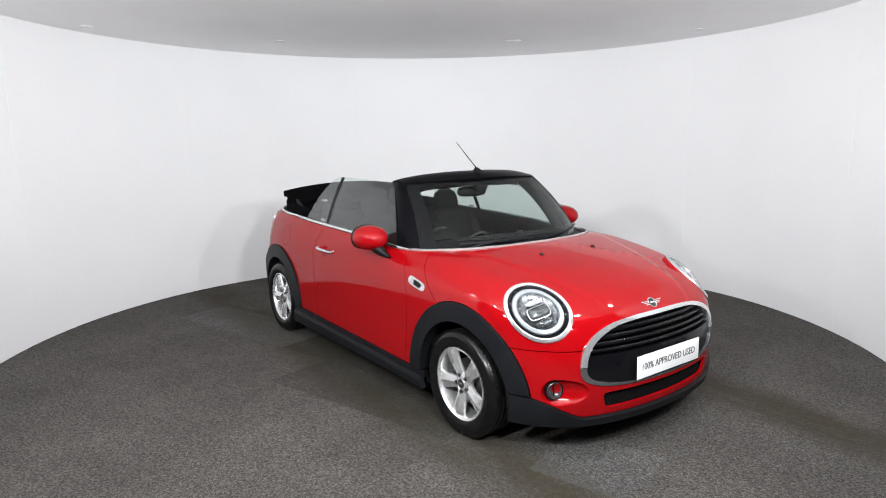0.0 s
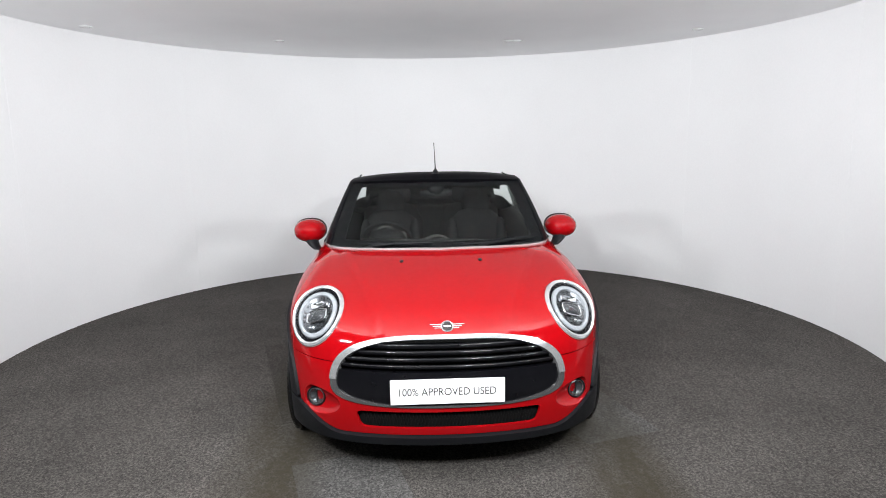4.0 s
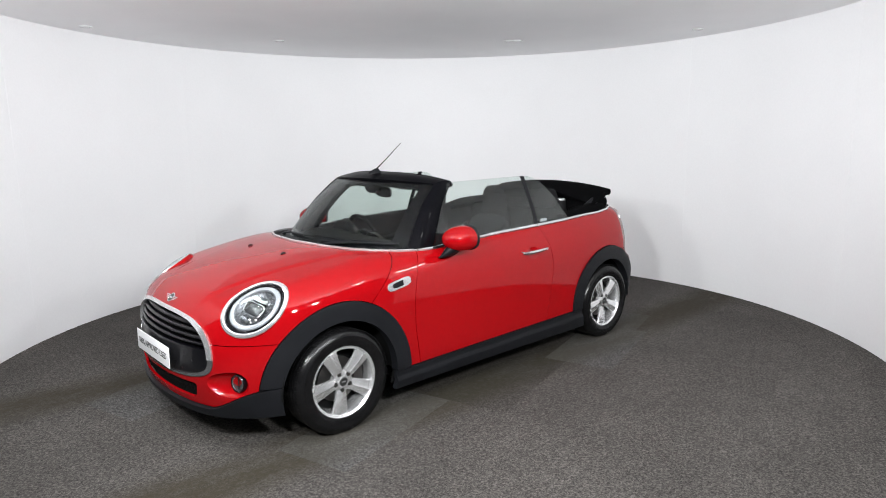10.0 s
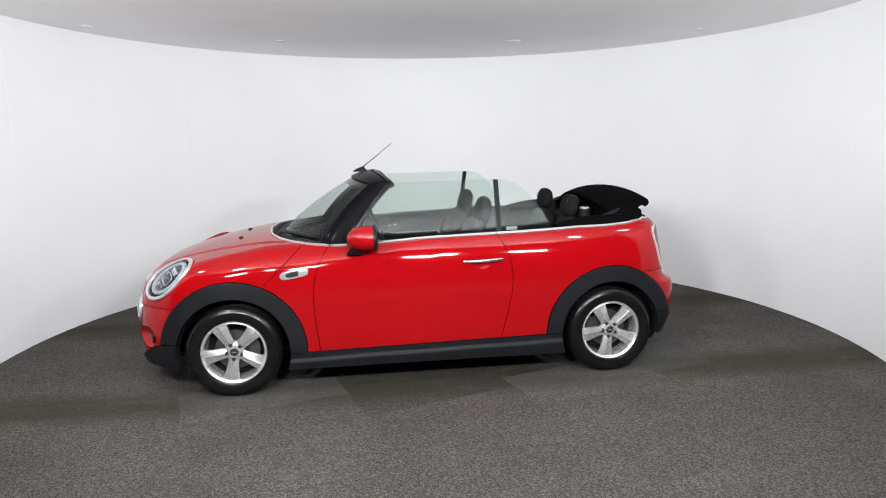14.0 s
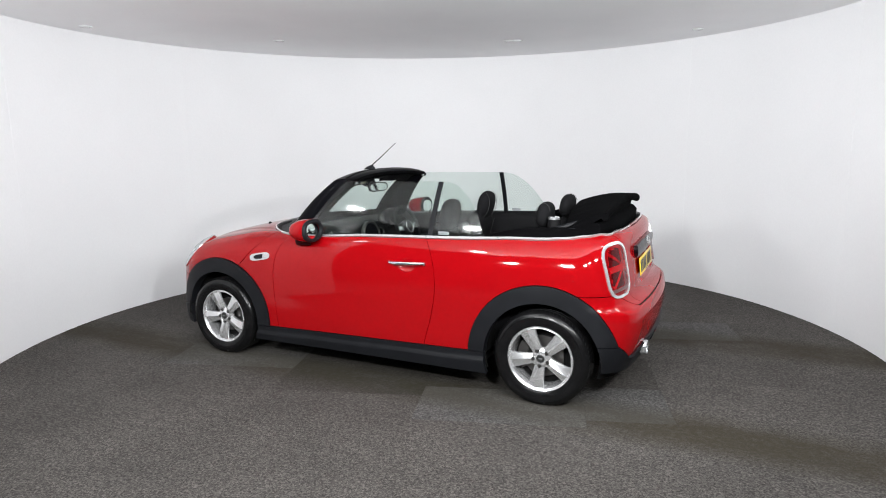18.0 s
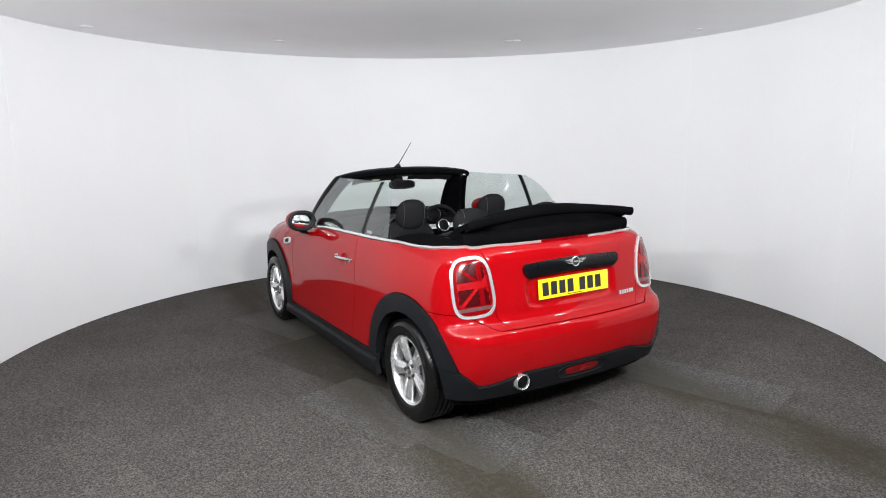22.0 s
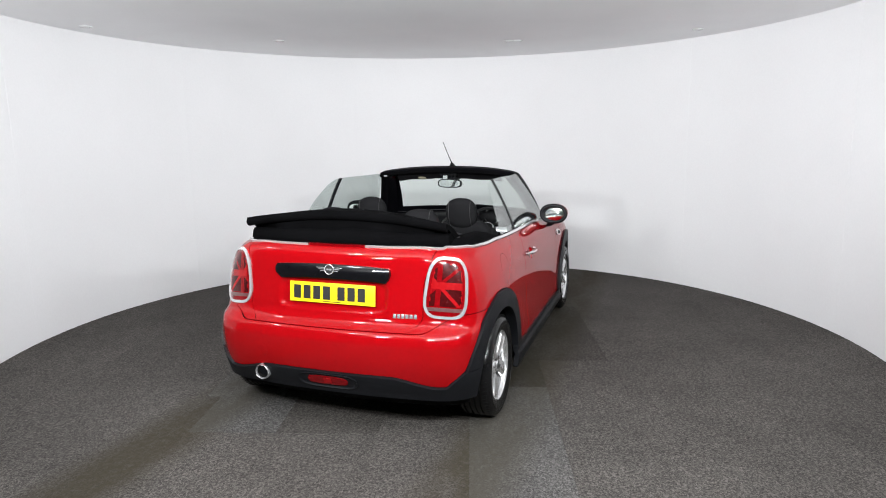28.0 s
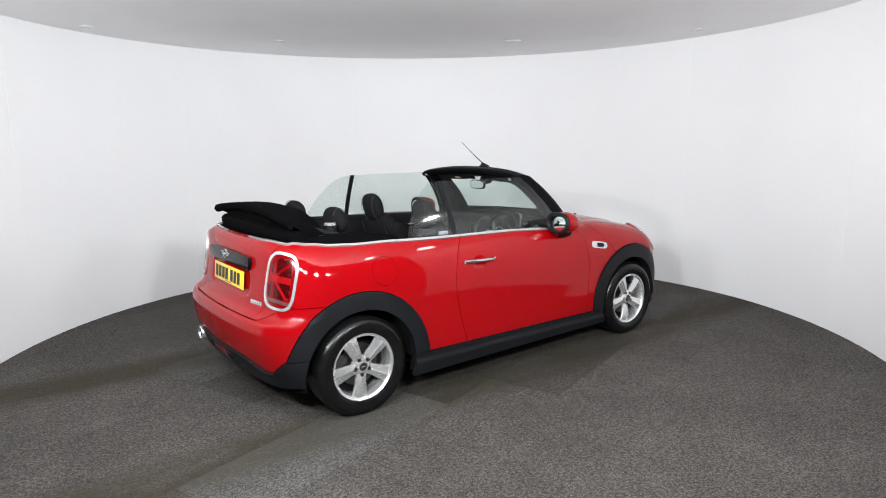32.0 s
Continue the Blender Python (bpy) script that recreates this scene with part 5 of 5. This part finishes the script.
def inset(x, y, d):
    """A point of the opening's edge moved inwards by d."""
    w = Vector((max(min(-x * 0.9 + mid_x * 0.9, 1), -1) * 0.55, -math.copysign(min(abs(y) / 0.4, 1.0), y) if y else 0.0, 0))
    return Vector((x, y, 0)) + w.normalized() * d if w.length > 0 else Vector((x, y, 0))


levels = [(-0.002, -0.004), (0.012, 0.0), (0.03, -0.004), (0.05, -0.02), (0.062, -0.06), (0.066, -0.2)]
rows = []
edge_z = [on_top(min(max(x, -1.645), 1.05), y).z for x, y in loop]
for d, dz in levels:
    rows.append([inset(x, y, d) + Vector((0, 0, z + dz)) for (x, y), z in zip(loop, edge_z)])
rows.append([inset(x, y, 0.075) + Vector((0, 0, 0.45)) for x, y in loop])
rows.append([inset(x, y, 0.13) + Vector((0, 0, 0.30)) for x, y in loop])
rows.append([Vector((mid_x + (x - mid_x) * 0.2, y * 0.2, 0.29)) for x, y in loop])
bm = loft(bmesh.new(), rows, closed=True)
tub = part("cabin_tub", tidy(bm), INTERIOR, car, "black cabin lining", smooth=45)
part("cabin_floor", box(bmesh.new(), (-0.3, 0, 0.29), (2.2, 1.15, 0.02)), INTERIOR, car)
for side in (1, -1):
    bm = tube(bmesh.new(), [(x, side * 0.672, 0.80 - 0.02 * math.cos(x * 3)) for x in np.linspace(0.35, -0.42, 14)], [0.012] + [0.024] * 12 + [0.012], 10)
    part("door_armrest", bm, INTERIOR, car)
    part("inner_door_pull", box(bmesh.new(), (0.12, side * 0.662, 0.86), (0.09, 0.012, 0.022), bevel=0.005), CHROME, car)

# dashboard
rows = []
for k in range(31):
    u = -1 + 2 * k / 30
    y = 0.66 * u
    f = screen_point(u, 0.02).x - 0.03
    hump = 0.022 * math.exp(-((y + 0.345) / 0.16) ** 2)
    mid = 0.018 * math.exp(-(y / 0.17) ** 2)
    rows.append([(f, y, 0.905), (f - 0.12, y, 0.930 + hump * 0.3), (0.60, y, 0.938 + hump), (0.50, y, 0.930 + hump + mid * 0.5), (0.455, y, 0.905 + hump), (0.435 - mid, y, 0.85), (0.43 - mid, y, 0.76), (0.47, y, 0.66), (0.60, y, 0.55)])
dash = part("dashboard", tidy(loft(bmesh.new(), rows)), INTERIOR, car, "black dashboard with round dials", smooth=40)


def dial(c, r, tilt, name="round_dial"):
    m = Matrix.Translation(c) @ Matrix.Rotation(radians(-90 + tilt), 4, "Y")
    bm = spin(bmesh.new(), [(r * 1.16, -0.02), (r * 1.16, 0.008), (r * 1.08, 0.014), (r, 0.008), (r, 0.0)], 36)
    bm.transform(m)
    d = part(name, tidy(bm), STEEL, dash)
    bm = spin(bmesh.new(), [(0.0004, 0.002), (r, 0.002)], 32)
    bm.transform(m)
    part("dial_face", tidy(bm), BLACK_PAINT, d)


dial((0.405, 0.0, 0.835), 0.105, 12, "centre_instrument")
for y in (-0.59, 0.59, -0.17, 0.17):
    dial((0.425, y, 0.84), 0.036, 8, "air_vent")
dial((0.42, -0.345, 0.955), 0.062, 20, "speedometer")
dial((0.43, -0.245, 0.945), 0.034, 20, "rev_counter")
part("dial_binnacle", tidy(ellipsoid(bmesh.new(), (0.455, -0.335, 0.94), (0.06, 0.125, 0.07))), INTERIOR, dash)
part("centre_console", box(bmesh.new(), (0.05, 0, 0.45), (0.8, 0.2, 0.3), bevel=0.04, seg=3), INTERIOR, car)
part("gear_lever", cyl(bmesh.new(), (0.2, 0, 0.6), (0.16, 0, 0.72), 0.014, 0.022), INTERIOR, car)
# steering wheel
wm = Matrix.Translation((0.262, -0.345, 0.868)) @ Matrix.Rotation(radians(-68), 4, "Y")
ringp = [wm @ Vector((0.178 * math.cos(q), 0.178 * math.sin(q), 0)) for q in (2 * math.pi * k / 48 for k in range(48))]
steer = part("steering_wheel", tube(bmesh.new(), ringp, 0.0155, 10, True), INTERIOR, car, "black three-spoke steering wheel")
bm = ellipsoid(bmesh.new(), (0, 0, 0), (0.062, 0.068, 0.028))
bm.transform(wm)
part("wheel_hub", tidy(bm), INTERIOR, steer)
for a in (90, -90, 180):
    bm = box(bmesh.new(), (0.105, 0, -0.004), (0.13, 0.045, 0.016), Matrix.Rotation(radians(a), 4, "Z"), bevel=0.005)
    bm.transform(wm)
    part("wheel_spoke", bm, SATIN if a != 180 else INTERIOR, steer)
bm = spin(bmesh.new(), [(0.045, 0.025), (0.051, 0.0285), (0.056, 0.024)], 32)
bm.transform(wm)
part("hub_ring", bm, SATIN, steer)
part("steering_column", cyl(bmesh.new(), wm @ Vector((0, 0, -0.02)), (0.5, -0.345, 0.76), 0.05), INTERIOR, steer)


def pad(c, s, m=None, squash=2.6, u=28, v=20):
    """A soft cushion: a box with very round edges."""
    bm = bmesh.new()
    bmesh.ops.create_uvsphere(bm, u_segments=u, v_segments=v, radius=1)
    for w in bm.verts:
        d = (abs(w.co.x) ** squash + abs(w.co.y) ** squash + abs(w.co.z) ** squash) ** (1 / squash)
        w.co = Vector((w.co.x / d * s[0], w.co.y / d * s[1], w.co.z / d * s[2]))
    bm.transform(Matrix.Translation(c) @ (m or Matrix()))
    return bm


for y in (0.345, -0.345):
    seat = part("front_seat", pad((0.02, y, 0.50), (0.27, 0.24, 0.09), pose(0, 0, 0, 0, -8, 0)), SEATCLOTH, car, "black cloth front seat with pale stitching")
    lean = Matrix.Translation((-0.27, y, 0.55)) @ pose(0, 0, 0, 0, -17, 0)
    bm = pad((0, 0, 0), (0.075, 0.225, 0.285), squash=3)
    bm.transform(lean @ Matrix.Translation((0, 0, 0.225)))
    part("backrest", bm, SEATCLOTH, seat)
    for sy in (-1, 1):
        bm = pad((0, 0, 0), (0.075, 0.05, 0.23), squash=2.4)
        bm.transform(lean @ Matrix.Translation((0.03, sy * 0.195, 0.20)))
        part("side_bolster", bm, SEATCLOTH, seat)
        bm = tube(bmesh.new(), [lean @ Vector((-0.062, sy * 0.165, z)) for z in np.linspace(0.0, 0.44, 8)], 0.0016, 5)
        part("seat_stitch", bm, STITCH, seat)
    hr = Matrix.Translation((-0.452, y, 1.082)) @ pose(0, 0, 0, 0, -12, 0)
    bm = pad((0, 0, 0), (0.055, 0.114, 0.108), squash=2.5)
    bm.transform(hr)
    part("headrest", bm, SEATCLOTH, seat)
    for sy in (-1, 1):
        bm = tube(bmesh.new(), [hr @ Vector((-0.056 * math.cos(q) ** 1 * 0.98, sy * 0.078, 0.1 * math.sin(q))) for q in np.linspace(-1.1, 1.45, 12)], 0.0015, 5)
        part("headrest_stitch", bm, STITCH, seat)
        part("headrest_post", cyl(bmesh.new(), hr @ Vector((0, sy * 0.05, -0.08)), hr @ Vector((0.0, sy * 0.05, -0.17)), 0.006), SATIN, seat)
    rear = part("rear_seat", pad((-0.86, y * 0.92, 0.52), (0.2, 0.25, 0.08)), SEATCLOTH, car, "black cloth rear seat")
    bm = pad((0, 0, 0), (0.075, 0.235, 0.29), squash=3)
    bm.transform(Matrix.Translation((-1.075, y * 0.92, 0.74)) @ pose(0, 0, 0, 0, -10, 0))
    part("backrest", bm, SEATCLOTH, rear)
    hr = Matrix.Translation((-1.12, y * 0.86, 1.098)) @ pose(0, 0, 0, 0, -10, 0)
    bm = pad((0, 0, 0), (0.052, 0.115, 0.085), squash=2.4)
    bm.transform(hr)
    part("headrest", bm, SEATCLOTH, rear)
    bm = tube(bmesh.new(), [hr @ Vector((0.052 * math.cos(q), math.copysign(0.07, y), 0.082 * math.sin(q))) for q in np.linspace(0.1, 2.6, 12)], 0.0015, 5)
    part("headrest_stitch", bm, STITCH, rear)
    bm = spin(bmesh.new(), [(0.0004, 0.020), (0.031, 0.020), (0.037, 0.014), (0.038, 0.004)], 28)
    bm.transform(Matrix.Translation((-1.205, math.copysign(0.39, y), 1.078)))
    hoop = part("roll_hoop_cover", tidy(bm), SATIN, car, "silver cap over the hidden roll hoop")
    part("hoop_base", cyl(bmesh.new(), (-1.205, math.copysign(0.39, y), 0.9), (-1.205, math.copysign(0.39, y), 1.082), 0.055, 0.040), INTERIOR, hoop)
part("rear_bulkhead", box(bmesh.new(), (-1.20, 0, 0.72), (0.10, 1.25, 0.55), bevel=0.03), INTERIOR, car)
part("parcel_ledge", box(bmesh.new(), (-1.40, 0, 0.965), (0.42, 1.22, 0.04), bevel=0.012), INTERIOR, car)

# folded soft top: a crowned upper layer over a lower roll, with the side arms
rows = []
for k in range(61):
    u = -1 + 2 * k / 60
    e, y = abs(u), 0.617 * u
    xr, zr = -1.592 + 0.012 * e**4, 1.214 - 0.052 * u * u
    xf, zf = -1.295 - 0.06 * e**2.4, 1.174 - 0.118 * e**2
    ripple = 0.0015 * math.sin(17 * u) + 0.001 * math.sin(41 * u + 1)
    top = []
    for j in range(15):
        t = j / 14
        top.append(Vector((xr + (xf - xr) * t, y, zr + (zf - zr) * t + (0.020 - 0.006 * e) * math.sin(math.pi * t) + ripple * t)))
    rear = [Vector((xr + 0.020, y, zr - 0.052)), Vector((xr + 0.002, y, zr - 0.046)), Vector((xr - 0.010 + ripple, y, zr - 0.026)), Vector((xr - 0.006, y, zr - 0.008))]
    under = [p - Vector((0, 0, 0.026 + 0.02 * math.sin(math.pi * j / 14))) for j, p in enumerate(top[2:])][::-1]
    rows.append(rear + top + [top[-1] + Vector((0.012, 0, -0.012))] + under)
top_fold = part("folded_soft_top", tidy(loft(bmesh.new(), rows, closed=True, cap=True)), CLOTH, car, "folded black cloth soft top", smooth=60)
rows = []
for k in range(61):
    u = -1 + 2 * k / 60
    e, y = abs(u), 0.614 * u
    s = 0.003 * math.sin(9 * u + 1) + 0.0015 * math.sin(31 * u) + 0.006 * e**6 * math.sin(60 * u)
    back = -1.612 + 0.075 * e**3.5
    rows.append([Vector(p) for p in ((back + 0.006, y, 1.026), (back - 0.004 + s, y, 1.052), (back - 0.002 - s, y, 1.085 - 0.006 * e), (back + 0.012, y, 1.106 - 0.012 * e), (back + 0.045, y, 1.118 - 0.02 * e), (-1.42, y, 1.118 - 0.03 * e), (-1.36 - 0.02 * e, y, 1.10 - 0.035 * e), (-1.29 - 0.03 * e, y, 1.045 - 0.02 * e), (-1.31, y, 0.99), (-1.52, y, 0.985))])
part("lower_fold", tidy(loft(bmesh.new(), rows, closed=True, cap=True)), CLOTH, top_fold, smooth=60)
rows = []
for k in range(41):
    u = -1 + 2 * k / 40
    e, y = abs(u), 0.575 * u
    s = 0.004 * math.sin(13 * u)
    rows.append([Vector(p) for p in ((-1.572 + 0.05 * e**4 + s, y, 1.175 - 0.05 * e * e), (-1.568 + 0.06 * e**4 - s, y, 1.10), (-1.40, y, 1.07), (-1.34 - 0.03 * e**2, y, 1.08), (-1.325 - 0.05 * e**2, y, 1.145 - 0.06 * e * e), (-1.43, y, 1.165 - 0.05 * e * e))])
part("inner_fold", tidy(loft(bmesh.new(), rows, closed=True, cap=True)), CLOTH, top_fold, smooth=60)
for side in (1, -1):
    part("roof_arm", tube(bmesh.new(), [(-0.93, side * 0.668, 1.005), (-1.15, side * 0.655, 1.03), (-1.38, side * 0.62, 1.045), (-1.46, side * 0.58, 1.05)], [0.012, 0.016, 0.018, 0.010], 8), PLASTIC, top_fold)
    part("roof_arm", tube(bmesh.new(), [(-1.05, side * 0.63, 0.995), (-1.25, side * 0.60, 1.04), (-1.40, side * 0.57, 1.09)], [0.014, 0.018, 0.014], 8), PLASTIC, top_fold)
    rows = []
    for k in range(15):
        t = k / 14
        x = -0.90 - 0.66 * t
        yy = float(opening_half(x)) - 0.02
        h = 0.012 + 0.035 * math.sin(math.pi * t) + 0.004 * math.sin(9 * t)
        z = belt(x) + 0.002
        rows.append([Vector((x, yy, z)), Vector((x, yy - 0.03, z + h)), Vector((x, yy - 0.09, z + h * 1.1)), Vector((x, yy - 0.14, z)), Vector((x, yy - 0.10, z - 0.04))])
    part("side_flap", tidy(loft(bmesh.new(), rows, closed=True, cap=True), side), CLOTH, top_fold, smooth=60)


# ------------------------------------------------------------ the booth
def wall_ring(name, r0, r1, a0, a1, z0, z1, n, mat):
    bm = bmesh.new()
    rows = []
    for i in range(n + 1):
        a = radians(a0 + (a1 - a0) * i / n)
        c, s = math.cos(a), math.sin(a)
        rows.append([(r0 * c, r0 * s, z0), (r1 * c, r1 * s, z0), (r1 * c, r1 * s, z1), (r0 * c, r0 * s, z1)])
    loft(bm, rows, closed=True, cap=True)
    bmesh.ops.recalc_face_normals(bm, faces=list(bm.faces))
    return finish(name, bm, mat, smooth=40)


wall = tagged(empty("wall_round"), kind="structure")
EDGES = [211.5, 176.4, 142.0, 106.8, 70.6, 34.6, 1.1, -34.1]
for a, b in zip(EDGES, EDGES[1:]):
    wall_ring("wall_panel", RING, RING + 0.04, b + 0.035, a - 0.035, -0.03, CEILING, 36, WALL_PAINT).parent = wall
wall_ring("wall_backing", RING + 0.0415, RING + 0.06, -34.1, 211.5, -0.03, CEILING, 120, WALL_PAINT).parent = wall
for a in EDGES[1:-1]:
    m = Matrix.Rotation(radians(a), 4, "Z")
    finish("joint_bead", box(bmesh.new(), (RING + 0.0005, 0, CEILING / 2), (0.003, 0.005, CEILING), m), WALL_PAINT).parent = wall

bm = bmesh.new()
bmesh.ops.create_circle(bm, cap_ends=True, segments=120, radius=RING + 0.1, matrix=Matrix.Translation((0, 0, CEILING + 0.05)))
bmesh.ops.solidify(bm, geom=list(bm.faces), thickness=0.05)
ceiling = tagged(finish("ceiling", bm, CEILING_PAINT), kind="structure")
# the hall in front of the booth, behind the camera
bm = bmesh.new()
box(bm, (0, -2.0, -0.16), (14, 14, 0.1))
tagged(finish("floor", bm, HALL_FLOOR), kind="structure")
tagged(finish("ceiling_hall", box(bmesh.new(), (0, -2.0, 3.65), (14, 14, 0.1)), HALL_PAINT), kind="structure")
for n_, c_, s_ in (("wall_south", (0, -8.6, 1.75), (14, 0.1, 3.7)), ("wall_east", (6.6, -2, 1.75), (0.1, 13, 3.7)), ("wall_west", (-6.6, -2, 1.75), (0.1, 13, 3.7)), ("wall_north", (0, 4.6, 1.75), (14, 0.1, 3.7))):
    tagged(finish(n_, box(bmesh.new(), c_, s_), HALL_PAINT), kind="structure")
bm = spin(bmesh.new(), [(RING + 0.02, -0.02), (RING + 2.2, -0.02), (RING + 2.2, -0.1), (RING + 0.02, -0.1)], 96, closed=True)
tagged(finish("surround_floor", tidy(bm), HALL_FLOOR), kind="structure")

# small recessed ceiling lights
def ceiling_spot(x, y):
    bm = spin(bmesh.new(), [(0.034, 0.0), (0.036, -0.006), (0.048, -0.008), (0.05, 0.0)], 32, closed=True)
    bm.transform(Matrix.Translation((x, y, CEILING)))
    t = tagged(finish("ceiling_spotlight", tidy(bm), SPOT_WHITE, smooth=40), "small white recessed ceiling spotlight", "ceiling light", "spotlights in the booth's ceiling")
    bm = spin(bmesh.new(), [(0.0004, -0.002), (0.034, -0.003)], 24)
    bm.transform(Matrix.Translation((x, y, CEILING)))
    part("spotlight_lens", tidy(bm), SPOT_WHITE, t)


for x, y in ((-2.89, 0.78), (-1.475, 1.675), (0.815, 1.87), (0.90, 1.87), (2.51, 1.30)):
    ceiling_spot(x, y)

# ------------------------------------------------------------ turntable with its carpet tiles
turntable = tagged(finish("turntable", tidy(spin(bmesh.new(), [(0.001, -0.007), (RING - 0.012, -0.007), (RING - 0.012, -0.1), (0.001, -0.1)], 120)), DARK), "round turntable covered in worn dark grey carpet tiles", "turntable")
GRID_TURN, TILE = radians(16.6), 0.5
CORNER = Vector((-0.387, 0.991))
SHIFT = {2: 0.12, 3: 0.12, 0: 0.0, 1: 0.0, -1: 0.34, -2: 0.34, -3: 0.24, -4: 0.24, -5: 0.1, -6: 0.1, 4: 0.16, 5: 0.16}
RIMPOLY = [(math.cos(2 * math.pi * k / 128) * (RING - 0.010), math.sin(2 * math.pi * k / 128) * (RING - 0.010)) for k in range(128)]


def trim(poly):
    for (ax, ay), (bx, by) in zip(RIMPOLY, RIMPOLY[1:] + RIMPOLY[:1]):
        out = []
        side = [(bx - ax) * (y - ay) - (by - ay) * (x - ax) for x, y in poly]
        for k, (p, s) in enumerate(zip(poly, side)):
            q, r = poly[(k + 1) % len(poly)], side[(k + 1) % len(poly)]
            if s >= 0:
                out.append(p)
            if (s >= 0) != (r >= 0):
                t = s / (s - r)
                out.append((p[0] + t * (q[0] - p[0]), p[1] + t * (q[1] - p[1])))
        poly = out
        if len(poly) < 3:
            return None
    return poly


cg, sg = math.cos(GRID_TURN), math.sin(GRID_TURN)
JOIN = -1.68  # where the two layings of tiles meet, in tiles
LAYING = []  # (u, v, width, height, fresh) of each tile, in tiles
for i in range(-8, 10):
    s_ = SHIFT.get(i, 0.0) / TILE
    edges = [JOIN] + [j + s_ for j in range(-3, 9) if j + s_ > JOIN + 0.15]
    for lo, hi in zip(edges, edges[1:]):
        mid = (lo + hi) / 2
        fresh = (i in (2, 3) and -1.76 < mid < -0.7) or (i == -3 and -0.5 < mid < 0.4) or (i in (-2, -1) and -0.3 < mid < 0.6)
        LAYING.append((i, lo, 1, hi - lo, fresh))
    for j in range(-11, -2):
        LAYING.append((i + 0.35, j + 0.32, 1, 1, (i in (-5, -4, -3) and j == -4) or (i == 3 and j == -5)))
for iu, iv, du, dv, fresh in LAYING:
    g = 0.0003
    u0, v0, u1, v1 = iu * TILE + g, iv * TILE + g, (iu + du) * TILE - g, (iv + dv) * TILE - g
    quad = [(CORNER.x + cg * u - sg * v, CORNER.y + sg * u + cg * v) for u, v in ((u0, v0), (u1, v0), (u1, v1), (u0, v1))]
    mx, my = sum(q[0] for q in quad) / 4, sum(q[1] for q in quad) / 4
    if math.hypot(mx, my) > RING + 0.4:
        continue
    poly = trim(quad) if max(math.hypot(*q) for q in quad) > RING - 0.03 else quad
    if not poly:
        continue
    bm = bmesh.new()
    low = [bm.verts.new((x, y, -0.006)) for x, y in poly]
    top = [bm.verts.new((x, y, 0.0)) for x, y in poly]
    bm.faces.new(top)
    for a in range(len(poly)):
        b = (a + 1) % len(poly)
        bm.faces.new((low[a], low[b], top[b], top[a]))
    # tiles round the car: wear, with the car's shade painted in as darker colour
    worn_shaded = abs(my) < 1.1 and abs(mx) < 1.5
    finish("carpet_tile", bm, CARPET_LIGHT if fresh else CARPET_DARK if worn_shaded else CARPET).parent = turntable


# ------------------------------------------------------------ what moves
def motions():
    rows = [(t, Matrix.Rotation(radians(heading(t)), 4, "Z")) for t in range(0, 33)]
    walk(turntable, rows)
    walk(car, [(t, m @ Matrix.Translation((0.138, 0.012, 0.0))) for t, m in rows])


motions()
